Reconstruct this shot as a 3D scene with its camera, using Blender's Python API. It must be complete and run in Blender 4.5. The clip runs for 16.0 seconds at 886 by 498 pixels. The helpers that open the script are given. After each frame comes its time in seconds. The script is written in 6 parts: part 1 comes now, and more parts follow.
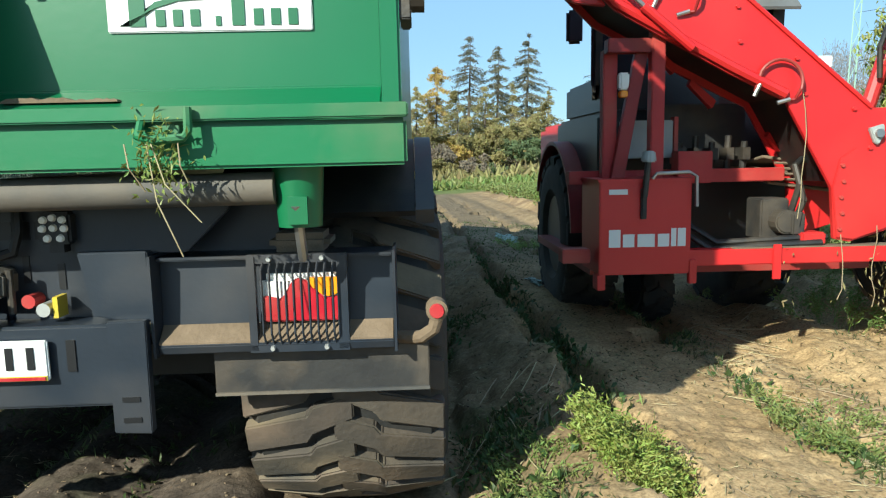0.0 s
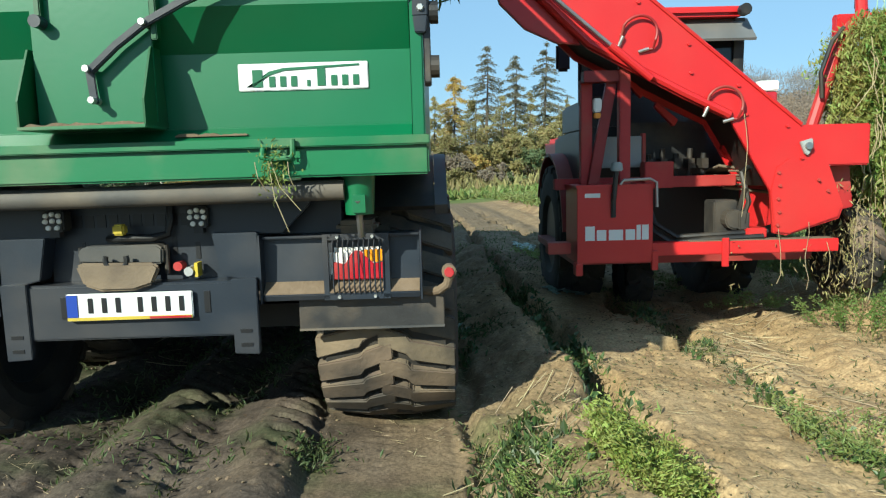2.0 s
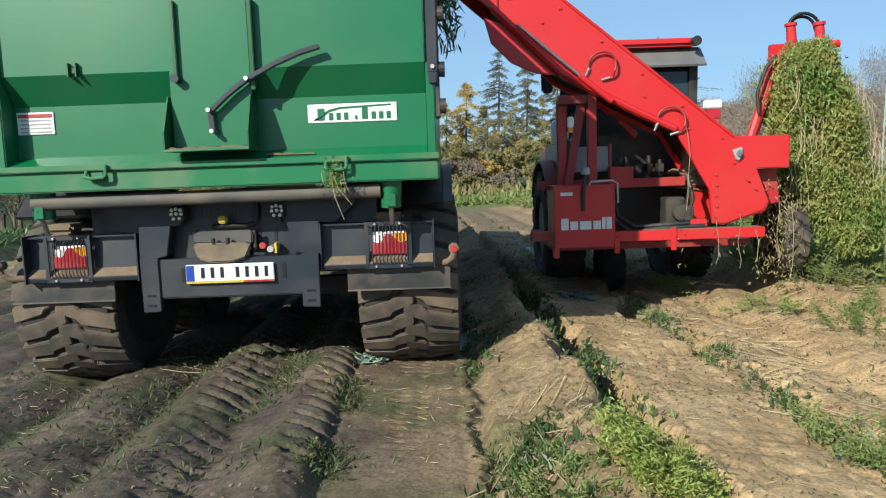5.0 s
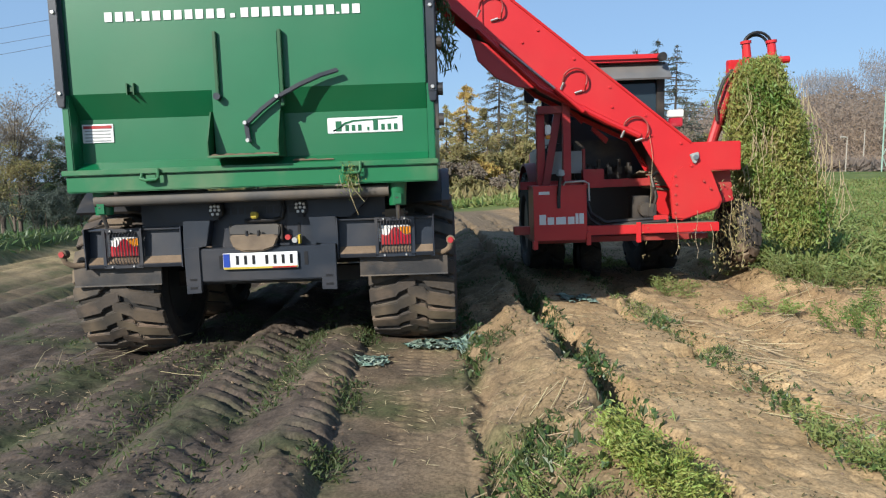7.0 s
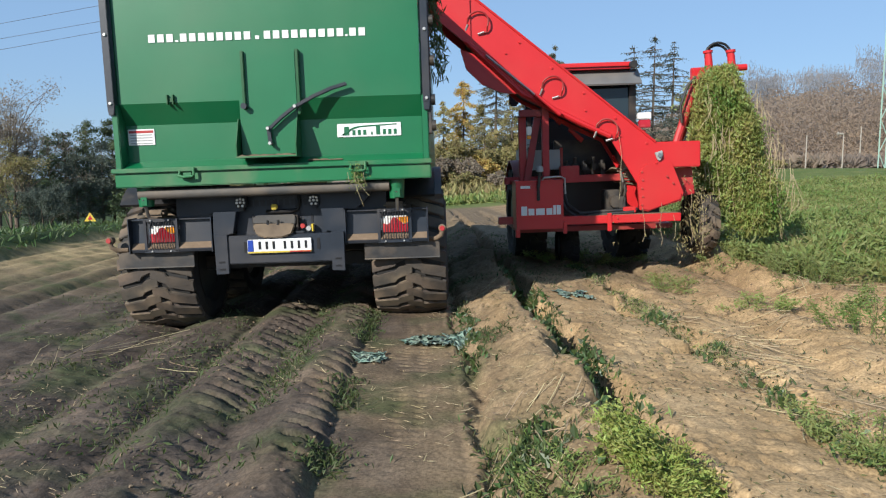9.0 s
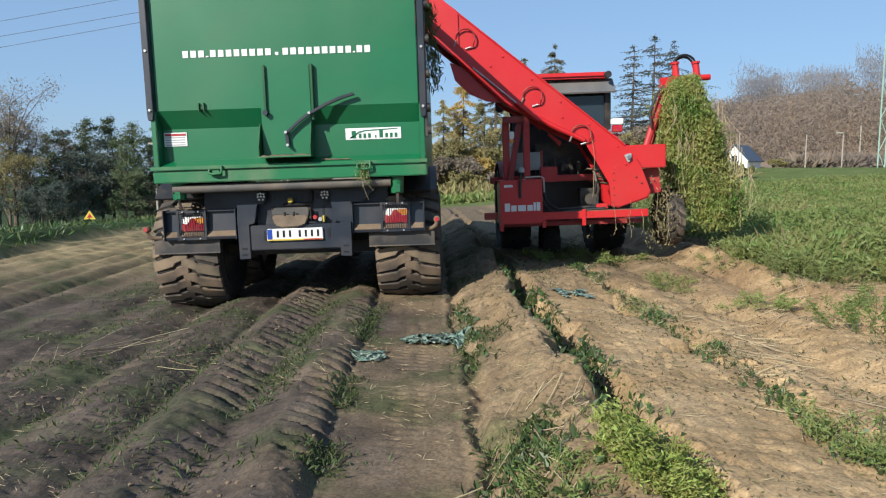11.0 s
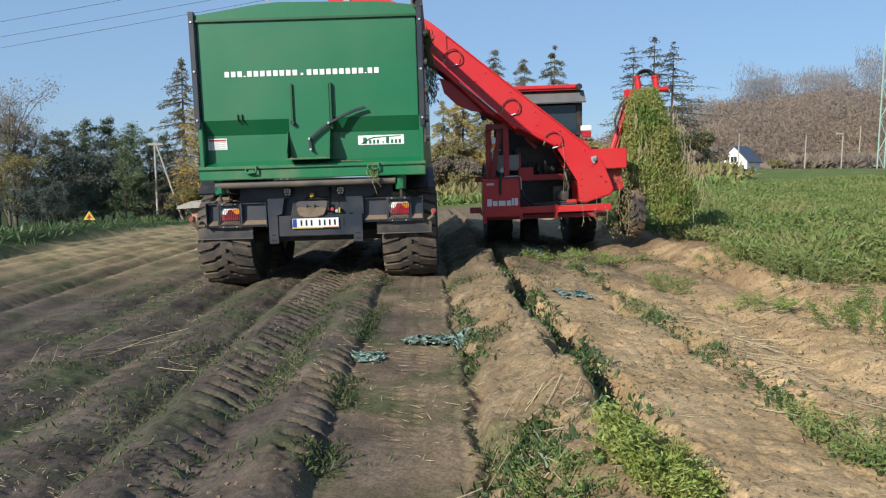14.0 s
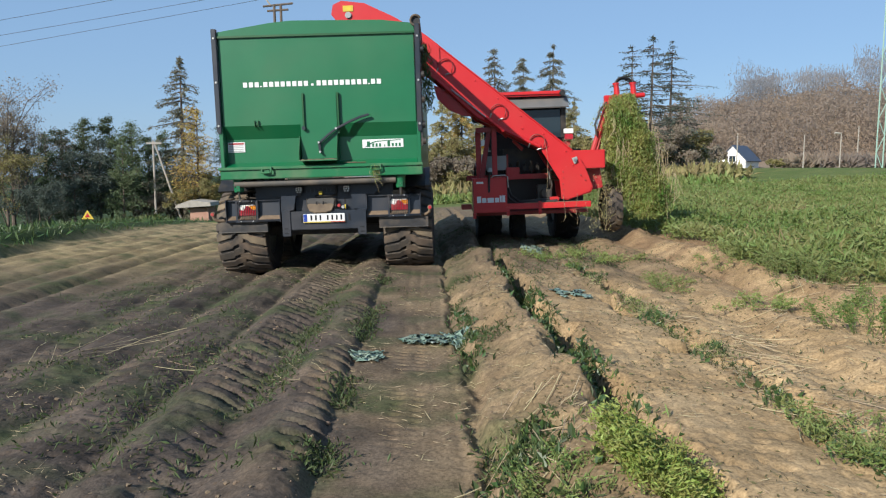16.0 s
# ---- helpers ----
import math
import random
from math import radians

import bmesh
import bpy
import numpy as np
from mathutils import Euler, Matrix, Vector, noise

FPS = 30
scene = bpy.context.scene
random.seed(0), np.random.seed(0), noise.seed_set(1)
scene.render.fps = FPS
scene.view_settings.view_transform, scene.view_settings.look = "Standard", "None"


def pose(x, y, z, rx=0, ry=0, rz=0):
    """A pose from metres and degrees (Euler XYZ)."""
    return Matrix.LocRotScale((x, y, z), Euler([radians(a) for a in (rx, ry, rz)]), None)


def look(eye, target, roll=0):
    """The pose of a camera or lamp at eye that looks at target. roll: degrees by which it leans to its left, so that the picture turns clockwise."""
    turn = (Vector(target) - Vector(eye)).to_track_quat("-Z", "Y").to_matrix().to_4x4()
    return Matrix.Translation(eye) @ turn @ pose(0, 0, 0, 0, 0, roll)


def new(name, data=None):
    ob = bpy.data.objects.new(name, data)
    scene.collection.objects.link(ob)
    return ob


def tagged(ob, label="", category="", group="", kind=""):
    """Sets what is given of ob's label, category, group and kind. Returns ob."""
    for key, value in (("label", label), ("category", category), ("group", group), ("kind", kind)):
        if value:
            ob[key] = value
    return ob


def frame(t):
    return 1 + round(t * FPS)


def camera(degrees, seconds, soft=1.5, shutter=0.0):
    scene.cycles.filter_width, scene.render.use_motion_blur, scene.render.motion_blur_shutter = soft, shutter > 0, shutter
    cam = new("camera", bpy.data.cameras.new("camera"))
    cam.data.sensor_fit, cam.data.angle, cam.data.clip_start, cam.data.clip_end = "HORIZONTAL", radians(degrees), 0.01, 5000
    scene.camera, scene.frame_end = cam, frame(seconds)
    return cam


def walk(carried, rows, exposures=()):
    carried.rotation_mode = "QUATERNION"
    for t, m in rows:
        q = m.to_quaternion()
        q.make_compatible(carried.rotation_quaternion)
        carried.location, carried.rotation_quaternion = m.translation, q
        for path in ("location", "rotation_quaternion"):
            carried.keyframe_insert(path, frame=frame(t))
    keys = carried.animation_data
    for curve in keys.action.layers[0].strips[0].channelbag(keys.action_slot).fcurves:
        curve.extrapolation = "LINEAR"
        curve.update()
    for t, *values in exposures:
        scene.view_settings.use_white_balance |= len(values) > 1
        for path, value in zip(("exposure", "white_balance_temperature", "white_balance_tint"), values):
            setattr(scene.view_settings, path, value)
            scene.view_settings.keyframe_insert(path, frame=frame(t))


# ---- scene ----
cam = camera(64, 16.0, soft=1.2)
# seconds, sideways, height, turn, tilt, roll of the hand-held camera
VIEW = [
    (0, -0.027, 1.307, -3.69, -7.33, 0.83),
    (0.5, -0.021, 1.308, -3.66, -7.34, 0.83),
    (1, -0.015, 1.301, -2.93, -6.93, 0.78),
    (1.5, -0.009, 1.300, -2.31, -6.72, 0.52),
    (2, -0.009, 1.299, -2.16, -6.59, 0.40),
    (2.5, -0.008, 1.302, -2.15, -6.41, 0.31),
    (3, -0.007, 1.301, -2.06, -6.34, 0.26),
    (3.5, -0.003, 1.299, -1.84, -6.24, 0.18),
    (4, -0.001, 1.300, -1.47, -6.25, 0.06),
    (6.5, -0.000, 1.298, -1.03, -5.92, -0.16),
    (7, -0.002, 1.300, -1.11, -5.95, -0.15),
    (7.5, 0.000, 1.303, -1.08, -6.06, -0.16),
    (8, 0.001, 1.296, -1.00, -6.02, -0.15),
    (8.5, 0.002, 1.300, -1.00, -6.16, -0.17),
    (9, -0.001, 1.299, -1.34, -6.23, -0.14),
    (11.5, -0.000, 1.300, -1.41, -6.38, 0.00),
    (12, 0.000, 1.299, -1.54, -6.41, -0.00),
    (12.5, 0.000, 1.302, -1.56, -6.33, -0.04),
    (13, -0.002, 1.300, -1.47, -6.31, 0.00),
    (13.5, -0.003, 1.302, -1.44, -6.30, -0.03),
    (14, 0.000, 1.300, -1.40, -6.28, -0.02),
    (14.5, 0.001, 1.300, -1.46, -6.27, -0.00),
    (15, 0.000, 1.300, -1.46, -6.27, -0.00),
    (15.5, 0.001, 1.301, -1.46, -6.32, -0.05),
    (16, -0.001, 1.302, -1.51, -6.35, -0.00),
]
walk(cam, [(t, pose(x, 0, z, 90 + tilt, 0, turn) @ pose(0, 0, 0, 0, 0, roll)) for t, x, z, turn, tilt, roll in VIEW],
     [(0, 0.86, 6500, -4), (1.5, 0.74, 6500, -6), (4, 0.58, 6500, -3), (6.5, 0.52, 6500, 10), (9, 0.47, 6500, 10), (16, 0.36, 6500, 10)])
# seconds, place, and turns of the two vehicles (degrees)
TRAILER = [
    (0, -1.252, 1.980, 0.766, 0.06, -2.17, -1.33),
    (1, -1.218, 2.504, 0.748, 0.06, -2.16, -1.35),
    (2, -1.207, 3.019, 0.751, 0.06, -2.10, -1.34),
    (3, -1.205, 3.519, 0.745, 0.06, -2.05, -1.30),
    (4, -1.193, 3.945, 0.744, 0.06, -2.01, -1.26),
    (6.5, -1.188, 4.907, 0.746, 0.03, -1.88, -1.18),
    (8, -1.195, 5.561, 0.740, 0.03, -1.85, -1.16),
    (9, -1.209, 6.009, 0.735, 0.02, -1.85, -1.16),
    (11.5, -1.243, 7.147, 0.742, 0.01, -1.85, -1.16),
    (13, -1.251, 7.863, 0.750, 0.01, -1.79, -1.15),
    (14.5, -1.251, 8.598, 0.750, 0.01, -1.74, -1.15),
    (16, -1.272, 9.325, 0.737, 0.00, -1.72, -1.15),
]
HARVESTER = [
    (0, 1.431, 4.059, 0.699, -0.03, -1.82, -0.84),
    (1, 1.429, 4.561, 0.694, -0.02, -1.81, -0.97),
    (2, 1.426, 5.031, 0.679, -0.02, -1.84, -1.11),
    (3, 1.418, 5.502, 0.671, -0.02, -1.87, -1.19),
    (4, 1.437, 5.945, 0.676, -0.01, -1.84, -1.15),
    (6.5, 1.363, 7.025, 0.686, 0.00, -1.79, -1.02),
    (8, 1.339, 7.702, 0.691, 0.00, -1.79, -0.93),
    (9, 1.318, 8.161, 0.692, 0.01, -1.82, -0.90),
    (11.5, 1.217, 9.339, 0.668, 0.01, -2.03, -0.88),
    (13, 1.171, 10.062, 0.677, 0.01, -2.06, -0.93),
    (14.5, 1.125, 10.787, 0.678, 0.01, -2.07, -1.02),
    (16, 1.078, 11.507, 0.672, 0.01, -2.07, -1.08),
]

# ---- light ----
SUN_AZ, SUN_EL = 40.0, 29.0      # light travels forwards and to the right
world = bpy.data.worlds.new("sky")
scene.world = world
world.use_nodes = True
wn = world.node_tree.nodes
sky = wn.new("ShaderNodeTexSky")
sky.sky_type = "NISHITA"
sky.sun_disc = False
sky.sun_elevation = radians(SUN_EL)
sky.sun_rotation = radians(180 + SUN_AZ)
sky.air_density, sky.dust_density, sky.ozone_density = 1.0, 0.5, 4.5
wn["Background"].inputs["Strength"].default_value = 0.092
haze = wn.new("ShaderNodeMix")      # thin even haze over the clear sky
haze.data_type = "RGBA"
haze.inputs["Factor"].default_value = 0.62
haze.inputs[7].default_value = (2.6, 4.25, 6.7, 1)
world.node_tree.links.new(sky.outputs[0], haze.inputs[6])
world.node_tree.links.new(haze.outputs[2], wn["Background"].inputs["Color"])
sun = new("sun", bpy.data.lights.new("sun", "SUN"))
sun.data.energy, sun.data.angle, sun.data.color = 5.2, radians(0.6), (1.0, 0.955, 0.88)
a, e = radians(SUN_AZ), radians(SUN_EL)
sun.matrix_world = look((0, 0, 30), (math.sin(a) * math.cos(e), math.cos(a) * math.cos(e), 30 - math.sin(e)))


# ---- materials ----
def lin(h):
    """A linear colour from an sRGB hex string."""
    v = [int(h[i:i + 2], 16) / 255 for i in (0, 2, 4)]
    return tuple(c / 12.92 if c <= 0.04045 else ((c + 0.055) / 1.055) ** 2.4 for c in v) + (1,)


def mat(name, c1, c2=None, rough=0.6, metal=0.0, scale=8.0, bump=0.1, dirt=None, dirt_amount=0.0, fine=90.0, vary=0.0, keep=False, clear=0.0, leafy=0.0):
    """Two colours mixed by broad noise, an optional dirt layer, fine relief, and a shift from piece to piece."""
    m = bpy.data.materials.new(name)
    m.use_nodes = True
    nt = m.node_tree
    N, L = nt.nodes, nt.links
    b = N["Principled BSDF"]
    if not keep:
        c1, c2, dirt = [tuple(v * 0.76 for v in c[:3]) + (1,) if c else c for c in (c1, c2, dirt)]
    geo = N.new("ShaderNodeTexCoord")
    co = geo.outputs["Object"]

    def noise_node(s, detail=5.0):
        n = N.new("ShaderNodeTexNoise")
        n.inputs["Scale"].default_value, n.inputs["Detail"].default_value = s, detail
        L.new(co, n.inputs["Vector"])
        return n.outputs["Fac"]

    def ramp(fac, lo, hi):
        r = N.new("ShaderNodeMapRange")
        r.inputs["From Min"].default_value, r.inputs["From Max"].default_value = lo, hi
        L.new(fac, r.inputs["Value"])
        return r.outputs[0]

    def mix(fac, ca, cb):
        x = N.new("ShaderNodeMix")
        x.data_type = "RGBA"
        if isinstance(fac, float):
            x.inputs["Factor"].default_value = fac
        else:
            L.new(fac, x.inputs["Factor"])
        for sock, c in ((x.inputs[6], ca), (x.inputs[7], cb)):
            if isinstance(c, tuple):
                sock.default_value = c
            else:
                L.new(c, sock)
        return x.outputs[2]

    col = mix(ramp(noise_node(scale), 0.3, 0.7), c1, c2 or c1)
    rgh = None
    if dirt:
        d = N.new("ShaderNodeMath")
        d.operation = "MULTIPLY"
        L.new(ramp(noise_node(scale * 0.45, 8.0), 0.45, 0.72), d.inputs[0])
        d.inputs[1].default_value = dirt_amount
        col = mix(d.outputs[0], col, dirt)
        r = N.new("ShaderNodeMapRange")
        r.inputs["To Min"].default_value, r.inputs["To Max"].default_value = rough, 0.9
        L.new(d.outputs[0], r.inputs["Value"])
        rgh = r.outputs[0]
    if vary:
        info = N.new("ShaderNodeObjectInfo")
        g = N.new("ShaderNodeNewGeometry")
        s = N.new("ShaderNodeMath")
        s.operation = "ADD"
        L.new(info.outputs["Random"], s.inputs[0])
        L.new(g.outputs["Random Per Island"], s.inputs[1])
        h = N.new("ShaderNodeHueSaturation")
        r = N.new("ShaderNodeMapRange")
        r.inputs["From Max"].default_value = 2.0
        r.inputs["To Min"].default_value, r.inputs["To Max"].default_value = 1 - vary, 1 + vary
        L.new(s.outputs[0], r.inputs["Value"])
        L.new(r.outputs[0], h.inputs["Value"])
        r2 = N.new("ShaderNodeMapRange")
        r2.inputs["To Min"].default_value, r2.inputs["To Max"].default_value = 0.5 - vary * 0.06, 0.5 + vary * 0.06
        L.new(g.outputs["Random Per Island"], r2.inputs["Value"])
        L.new(r2.outputs[0], h.inputs["Hue"])
        L.new(col, h.inputs["Color"])
        col = h.outputs[0]
    L.new(col, b.inputs["Base Color"])
    b.inputs["Metallic"].default_value = metal
    b.inputs["Roughness"].default_value = rough
    if rgh:
        L.new(rgh, b.inputs["Roughness"])
    if clear:
        b.inputs["Coat Weight"].default_value = clear
        b.inputs["Coat Roughness"].default_value = 0.12
    if leafy:
        tr = N.new("ShaderNodeBsdfTranslucent")
        L.new(col, tr.inputs["Color"])
        ms = N.new("ShaderNodeMixShader")
        ms.inputs[0].default_value = leafy
        L.new(b.outputs[0], ms.inputs[1])
        L.new(tr.outputs[0], ms.inputs[2])
        L.new(ms.outputs[0], N["Material Output"].inputs["Surface"])
    if bump:
        bp = N.new("ShaderNodeBump")
        bp.inputs["Strength"].default_value = bump
        bp.inputs["Distance"].default_value = 0.01
        L.new(noise_node(fine, 4.0), bp.inputs["Height"])
        L.new(bp.outputs[0], b.inputs["Normal"])
    return m


DUST = (0.30, 0.22, 0.14, 1)
M = dict(
    green=mat("green_paint", (0.0035, 0.142, 0.052, 1), (0.0045, 0.160, 0.060, 1), 0.38, 0, 2.5, 0.03, DUST, 0.07, 40, clear=0.15),
    green_dirty=mat("dusty_green_paint", (0.007, 0.165, 0.058, 1), (0.009, 0.18, 0.066, 1), 0.4, 0, 6, 0.05, DUST, 0.35, 40),
    green_dark=mat("dark_green_paint", (0.003, 0.085, 0.02, 1), (0.004, 0.095, 0.024, 1), 0.4, 0, 3, 0.03, DUST, 0.08, 40),
    grey=mat("anthracite_paint", (0.015, 0.022, 0.034, 1), (0.024, 0.033, 0.048, 1), 0.38, 0, 5, 0.05, DUST, 0.12, 60),
    grey_dusty=mat("dusty_anthracite_paint", (0.055, 0.056, 0.058, 1), (0.12, 0.11, 0.095, 1), 0.7, 0, 4, 0.1, DUST, 0.7, 60),
    black=mat("black_plastic", (0.012, 0.012, 0.013, 1), (0.02, 0.02, 0.021, 1), 0.5, 0, 10, 0.1, DUST, 0.2, 120),
    rubber=mat("muddy_rubber", (0.05, 0.044, 0.038, 1), (0.11, 0.085, 0.062, 1), 0.8, 0, 6, 0.35, (0.30, 0.215, 0.14, 1), 0.95, 45, vary=0.2),
    guard=mat("dusty_sunlit_blue_grey", (0.045, 0.054, 0.074, 1), (0.085, 0.092, 0.108, 1), 0.5, 0, 4, 0.08, DUST, 0.2, 50),
    mud=mat("dried_mud", (0.15, 0.105, 0.066, 1), (0.23, 0.165, 0.11, 1), 0.95, 0, 9, 0.5, None, 0, 50),
    red=mat("red_paint", (0.60, 0.016, 0.020, 1), (0.66, 0.020, 0.024, 1), 0.42, 0, 3, 0.03, DUST, 0.07, 50, clear=0.06),
    red_dusty=mat("dusty_red_paint", (0.42, 0.016, 0.02, 1), (0.52, 0.03, 0.03, 1), 0.55, 0, 5, 0.06, DUST, 0.45, 50),
    # Darker red for braces, lower plate, hose loops and fenders
    red_dark=mat("darker_red", (0.26, 0.012, 0.014, 1), (0.34, 0.016, 0.018, 1), 0.5, 0, 5, 0.06, DUST, 0.25, 50),
    steel=mat("bare_steel", (0.38, 0.38, 0.39, 1), (0.6, 0.6, 0.6, 1), 0.35, 0.9, 12, 0.05, DUST, 0.2, 80),
    zinc=mat("zinc_bolt", (0.6, 0.6, 0.58, 1), (0.7, 0.7, 0.68, 1), 0.4, 0.6, 30, 0.0),
    rust=mat("dusty_rusty_steel", (0.16, 0.12, 0.085, 1), (0.25, 0.19, 0.13, 1), 0.85, 0.1, 9, 0.3, DUST, 0.6, 70),
    white=mat("white_sticker", (0.68, 0.69, 0.68, 1), (0.62, 0.63, 0.62, 1), 0.4, 0, 5, 0.0, DUST, 0.08, keep=True),
    letter_green=mat("green_print", (0.01, 0.14, 0.06, 1), None, 0.4, 0, 5, 0.0),
    flap_rubber=mat("worn_black_rubber", (0.024, 0.024, 0.026, 1), (0.045, 0.044, 0.043, 1), 0.45, 0, 9, 0.15, DUST, 0.35, 60),
    # Steel darkened to carry the shade inside the machine
    steel_shaded=mat("shade_darkened_steel", (0.030, 0.030, 0.032, 1), (0.075, 0.068, 0.060, 1), 0.6, 0.3, 9, 0.1, DUST, 0.25, 60),
    # Near-black for print and slots, and for blocks that stand for shade
    letter_shade_dark=mat("dark_print_and_shade", (0.012, 0.012, 0.014, 1), None, 0.4, 0, 5, 0.0),
    blue=mat("blue_print", (0.015, 0.06, 0.38, 1), None, 0.4, 0, 5, 0.0),
    yellow=mat("yellow_plastic", (0.75, 0.55, 0.03, 1), (0.6, 0.45, 0.04, 1), 0.5, 0, 9, 0.05, DUST, 0.3),
    orange=mat("orange_lens", (0.8, 0.28, 0.015, 1), None, 0.2, 0, 9, 0.1, None, 0, 200, keep=True),
    red_lens=mat("red_lens", (0.44, 0.012, 0.025, 1), (0.54, 0.02, 0.04, 1), 0.22, 0, 9, 0.1, DUST, 0.3, 200),
    white_lens=mat("white_lens", (0.80, 0.79, 0.75, 1), None, 0.15, 0, 9, 0.1, None, 0, 200, keep=True),
    glass=mat("dark_cab_glass", (0.02, 0.035, 0.045, 1), (0.03, 0.045, 0.055, 1), 0.06, 0, 2, 0.0),
    cab_glass=mat("pale_blue_cab_glass", (0.10, 0.19, 0.24, 1), (0.13, 0.22, 0.27, 1), 0.05, 0, 2, 0.0, clear=0.6),
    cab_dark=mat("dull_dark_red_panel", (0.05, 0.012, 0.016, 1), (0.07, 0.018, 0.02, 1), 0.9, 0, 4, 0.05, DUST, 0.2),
    grey_panel=mat("pale_grey_panel", (0.35, 0.38, 0.38, 1), (0.42, 0.44, 0.43, 1), 0.5, 0, 6, 0.02, DUST, 0.2),
    visor=mat("grey_plastic_visor", (0.13, 0.135, 0.135, 1), (0.17, 0.17, 0.17, 1), 0.5, 0, 4, 0.02, DUST, 0.2),
    straw=mat("dry_straw", (0.36, 0.28, 0.16, 1), (0.48, 0.39, 0.24, 1), 0.8, 0, 5, 0.0, vary=0.4),
    weed=mat("weed_leaf", (0.085, 0.135, 0.038, 1), (0.15, 0.18, 0.065, 1), 0.6, 0, 4, 0.0, vary=0.55, leafy=0.4),
    bush=mat("bright_carrot_leaf", (0.30, 0.38, 0.07, 1), (0.48, 0.50, 0.15, 1), 0.6, 0, 9, 0.0, vary=0.55, keep=True, leafy=0.4),
    nettle=mat("dark_broad_leaf", (0.045, 0.085, 0.026, 1), (0.085, 0.13, 0.04, 1), 0.45, 0, 4, 0.0, vary=0.5, keep=True, leafy=0.3),
    crop=mat("crop_leaf", (0.13, 0.205, 0.045, 1), (0.27, 0.28, 0.10, 1), 0.6, 0, 0.7, 0.0, vary=0.5, keep=True, leafy=0.4),
    haulm=mat("cut_carrot_haulm", (0.10, 0.18, 0.032, 1), (0.34, 0.33, 0.10, 1), 0.5, 0, 2.6, 0.0, vary=0.75, keep=True, leafy=0.4),
    film=mat("torn_green_film", (0.15, 0.27, 0.21, 1), (0.31, 0.41, 0.34, 1), 0.45, 0, 14, 0.2, DUST, 0.4, 60),
    bark=mat("tree_bark", (0.11, 0.085, 0.065, 1), (0.18, 0.14, 0.11, 1), 0.9, 0, 3, 0.4, None, 0, 20),
    # Darker rubber puts shade into the lug gaps and the tractor wheels
    shade_dark_rubber=mat("shade_dark_rubber", (0.016, 0.016, 0.016, 1), (0.028, 0.026, 0.024, 1), 0.8, 0, 8, 0.3, (0.12, 0.09, 0.06, 1), 0.4, 45),
    # Tree colours from here on are brightened to stand in for distance haze
    needles=mat("pine_needles", (0.085, 0.125, 0.055, 1), (0.15, 0.185, 0.09, 1), 0.7, 0, 0.5, 0.0, vary=0.5, keep=True, leafy=0.4),
    spruce=mat("blue_green_needles", (0.07, 0.095, 0.075, 1), (0.11, 0.13, 0.10, 1), 0.7, 0, 0.5, 0.0, vary=0.45, keep=True, leafy=0.4),
    larch=mat("yellowing_larch_needles", (0.38, 0.28, 0.09, 1), (0.50, 0.35, 0.11, 1), 0.7, 0, 0.4, 0.0, vary=0.4, keep=True, leafy=0.4),
    grey_larch=mat("thinning_grey_green_needles", (0.15, 0.155, 0.105, 1), (0.23, 0.21, 0.14, 1), 0.7, 0, 0.4, 0.0, vary=0.35, keep=True, leafy=0.4),
    olive=mat("olive_autumn_leaves", (0.22, 0.205, 0.085, 1), (0.36, 0.30, 0.13, 1), 0.7, 0, 0.4, 0.0, vary=0.4, keep=True, leafy=0.4),
    twig=mat("brown_twigs", (0.24, 0.20, 0.15, 1), (0.33, 0.27, 0.20, 1), 0.9, 0, 0.3, 0.0, vary=0.35, keep=True, leafy=0.4),
    # Far twigs: distance haze is mixed into these two base colours
    haze_wood=mat("haze_paled_brown_twigs", (0.24, 0.20, 0.17, 1), (0.37, 0.285, 0.205, 1), 0.95, 0, 0.06, 0.0, vary=0.10, keep=True, leafy=0.5),
    haze_blue=mat("haze_greyed_twigs", (0.22, 0.23, 0.245, 1), (0.28, 0.27, 0.265, 1), 0.95, 0, 0.05, 0.0, vary=0.12, keep=True, leafy=0.4),
    shed_wall=mat("faded_pink_render", (0.42, 0.22, 0.16, 1), (0.5, 0.3, 0.22, 1), 0.85, 0, 2, 0.1),
    plaster=mat("white_plaster", (0.78, 0.77, 0.74, 1), (0.7, 0.69, 0.66, 1), 0.8, 0, 1, 0.05, keep=True),
    roof=mat("blue_grey_roofing", (0.05, 0.07, 0.11, 1), (0.07, 0.09, 0.13, 1), 0.5, 0, 2, 0.1),
    timber=mat("weathered_pole_timber", (0.36, 0.33, 0.28, 1), (0.46, 0.42, 0.36, 1), 0.85, 0, 4, 0.2, None, 0, 30),
    pylon=mat("pale_green_pylon_paint", (0.30, 0.48, 0.40, 1), (0.36, 0.52, 0.44, 1), 0.6, 0, 3, 0.0),
)


# ---- mesh helpers ----
def box(bm, x0, x1, y0, y1, z0, z1, m=None):
    v = [bm.verts.new((x, y, z)) for x in (x0, x1) for y in (y0, y1) for z in (z0, z1)]
    for f in ((0, 1, 3, 2), (4, 6, 7, 5), (0, 4, 5, 1), (2, 3, 7, 6), (0, 2, 6, 4), (1, 5, 7, 3)):
        bm.faces.new([v[i] for i in f])
    if m:
        bmesh.ops.transform(bm, matrix=m, verts=v)
    return v


def prism(bm, pts, y0, y1):
    """A plate in the x-z plane with the outline pts, between y0 and y1."""
    a = [bm.verts.new((x, y0, z)) for x, z in pts]
    b = [bm.verts.new((x, y1, z)) for x, z in pts]
    n = len(pts)
    bm.faces.new(a), bm.faces.new(b[::-1])
    for i in range(n):
        bm.faces.new((a[i], b[i], b[(i + 1) % n], a[(i + 1) % n]))
    return a + b


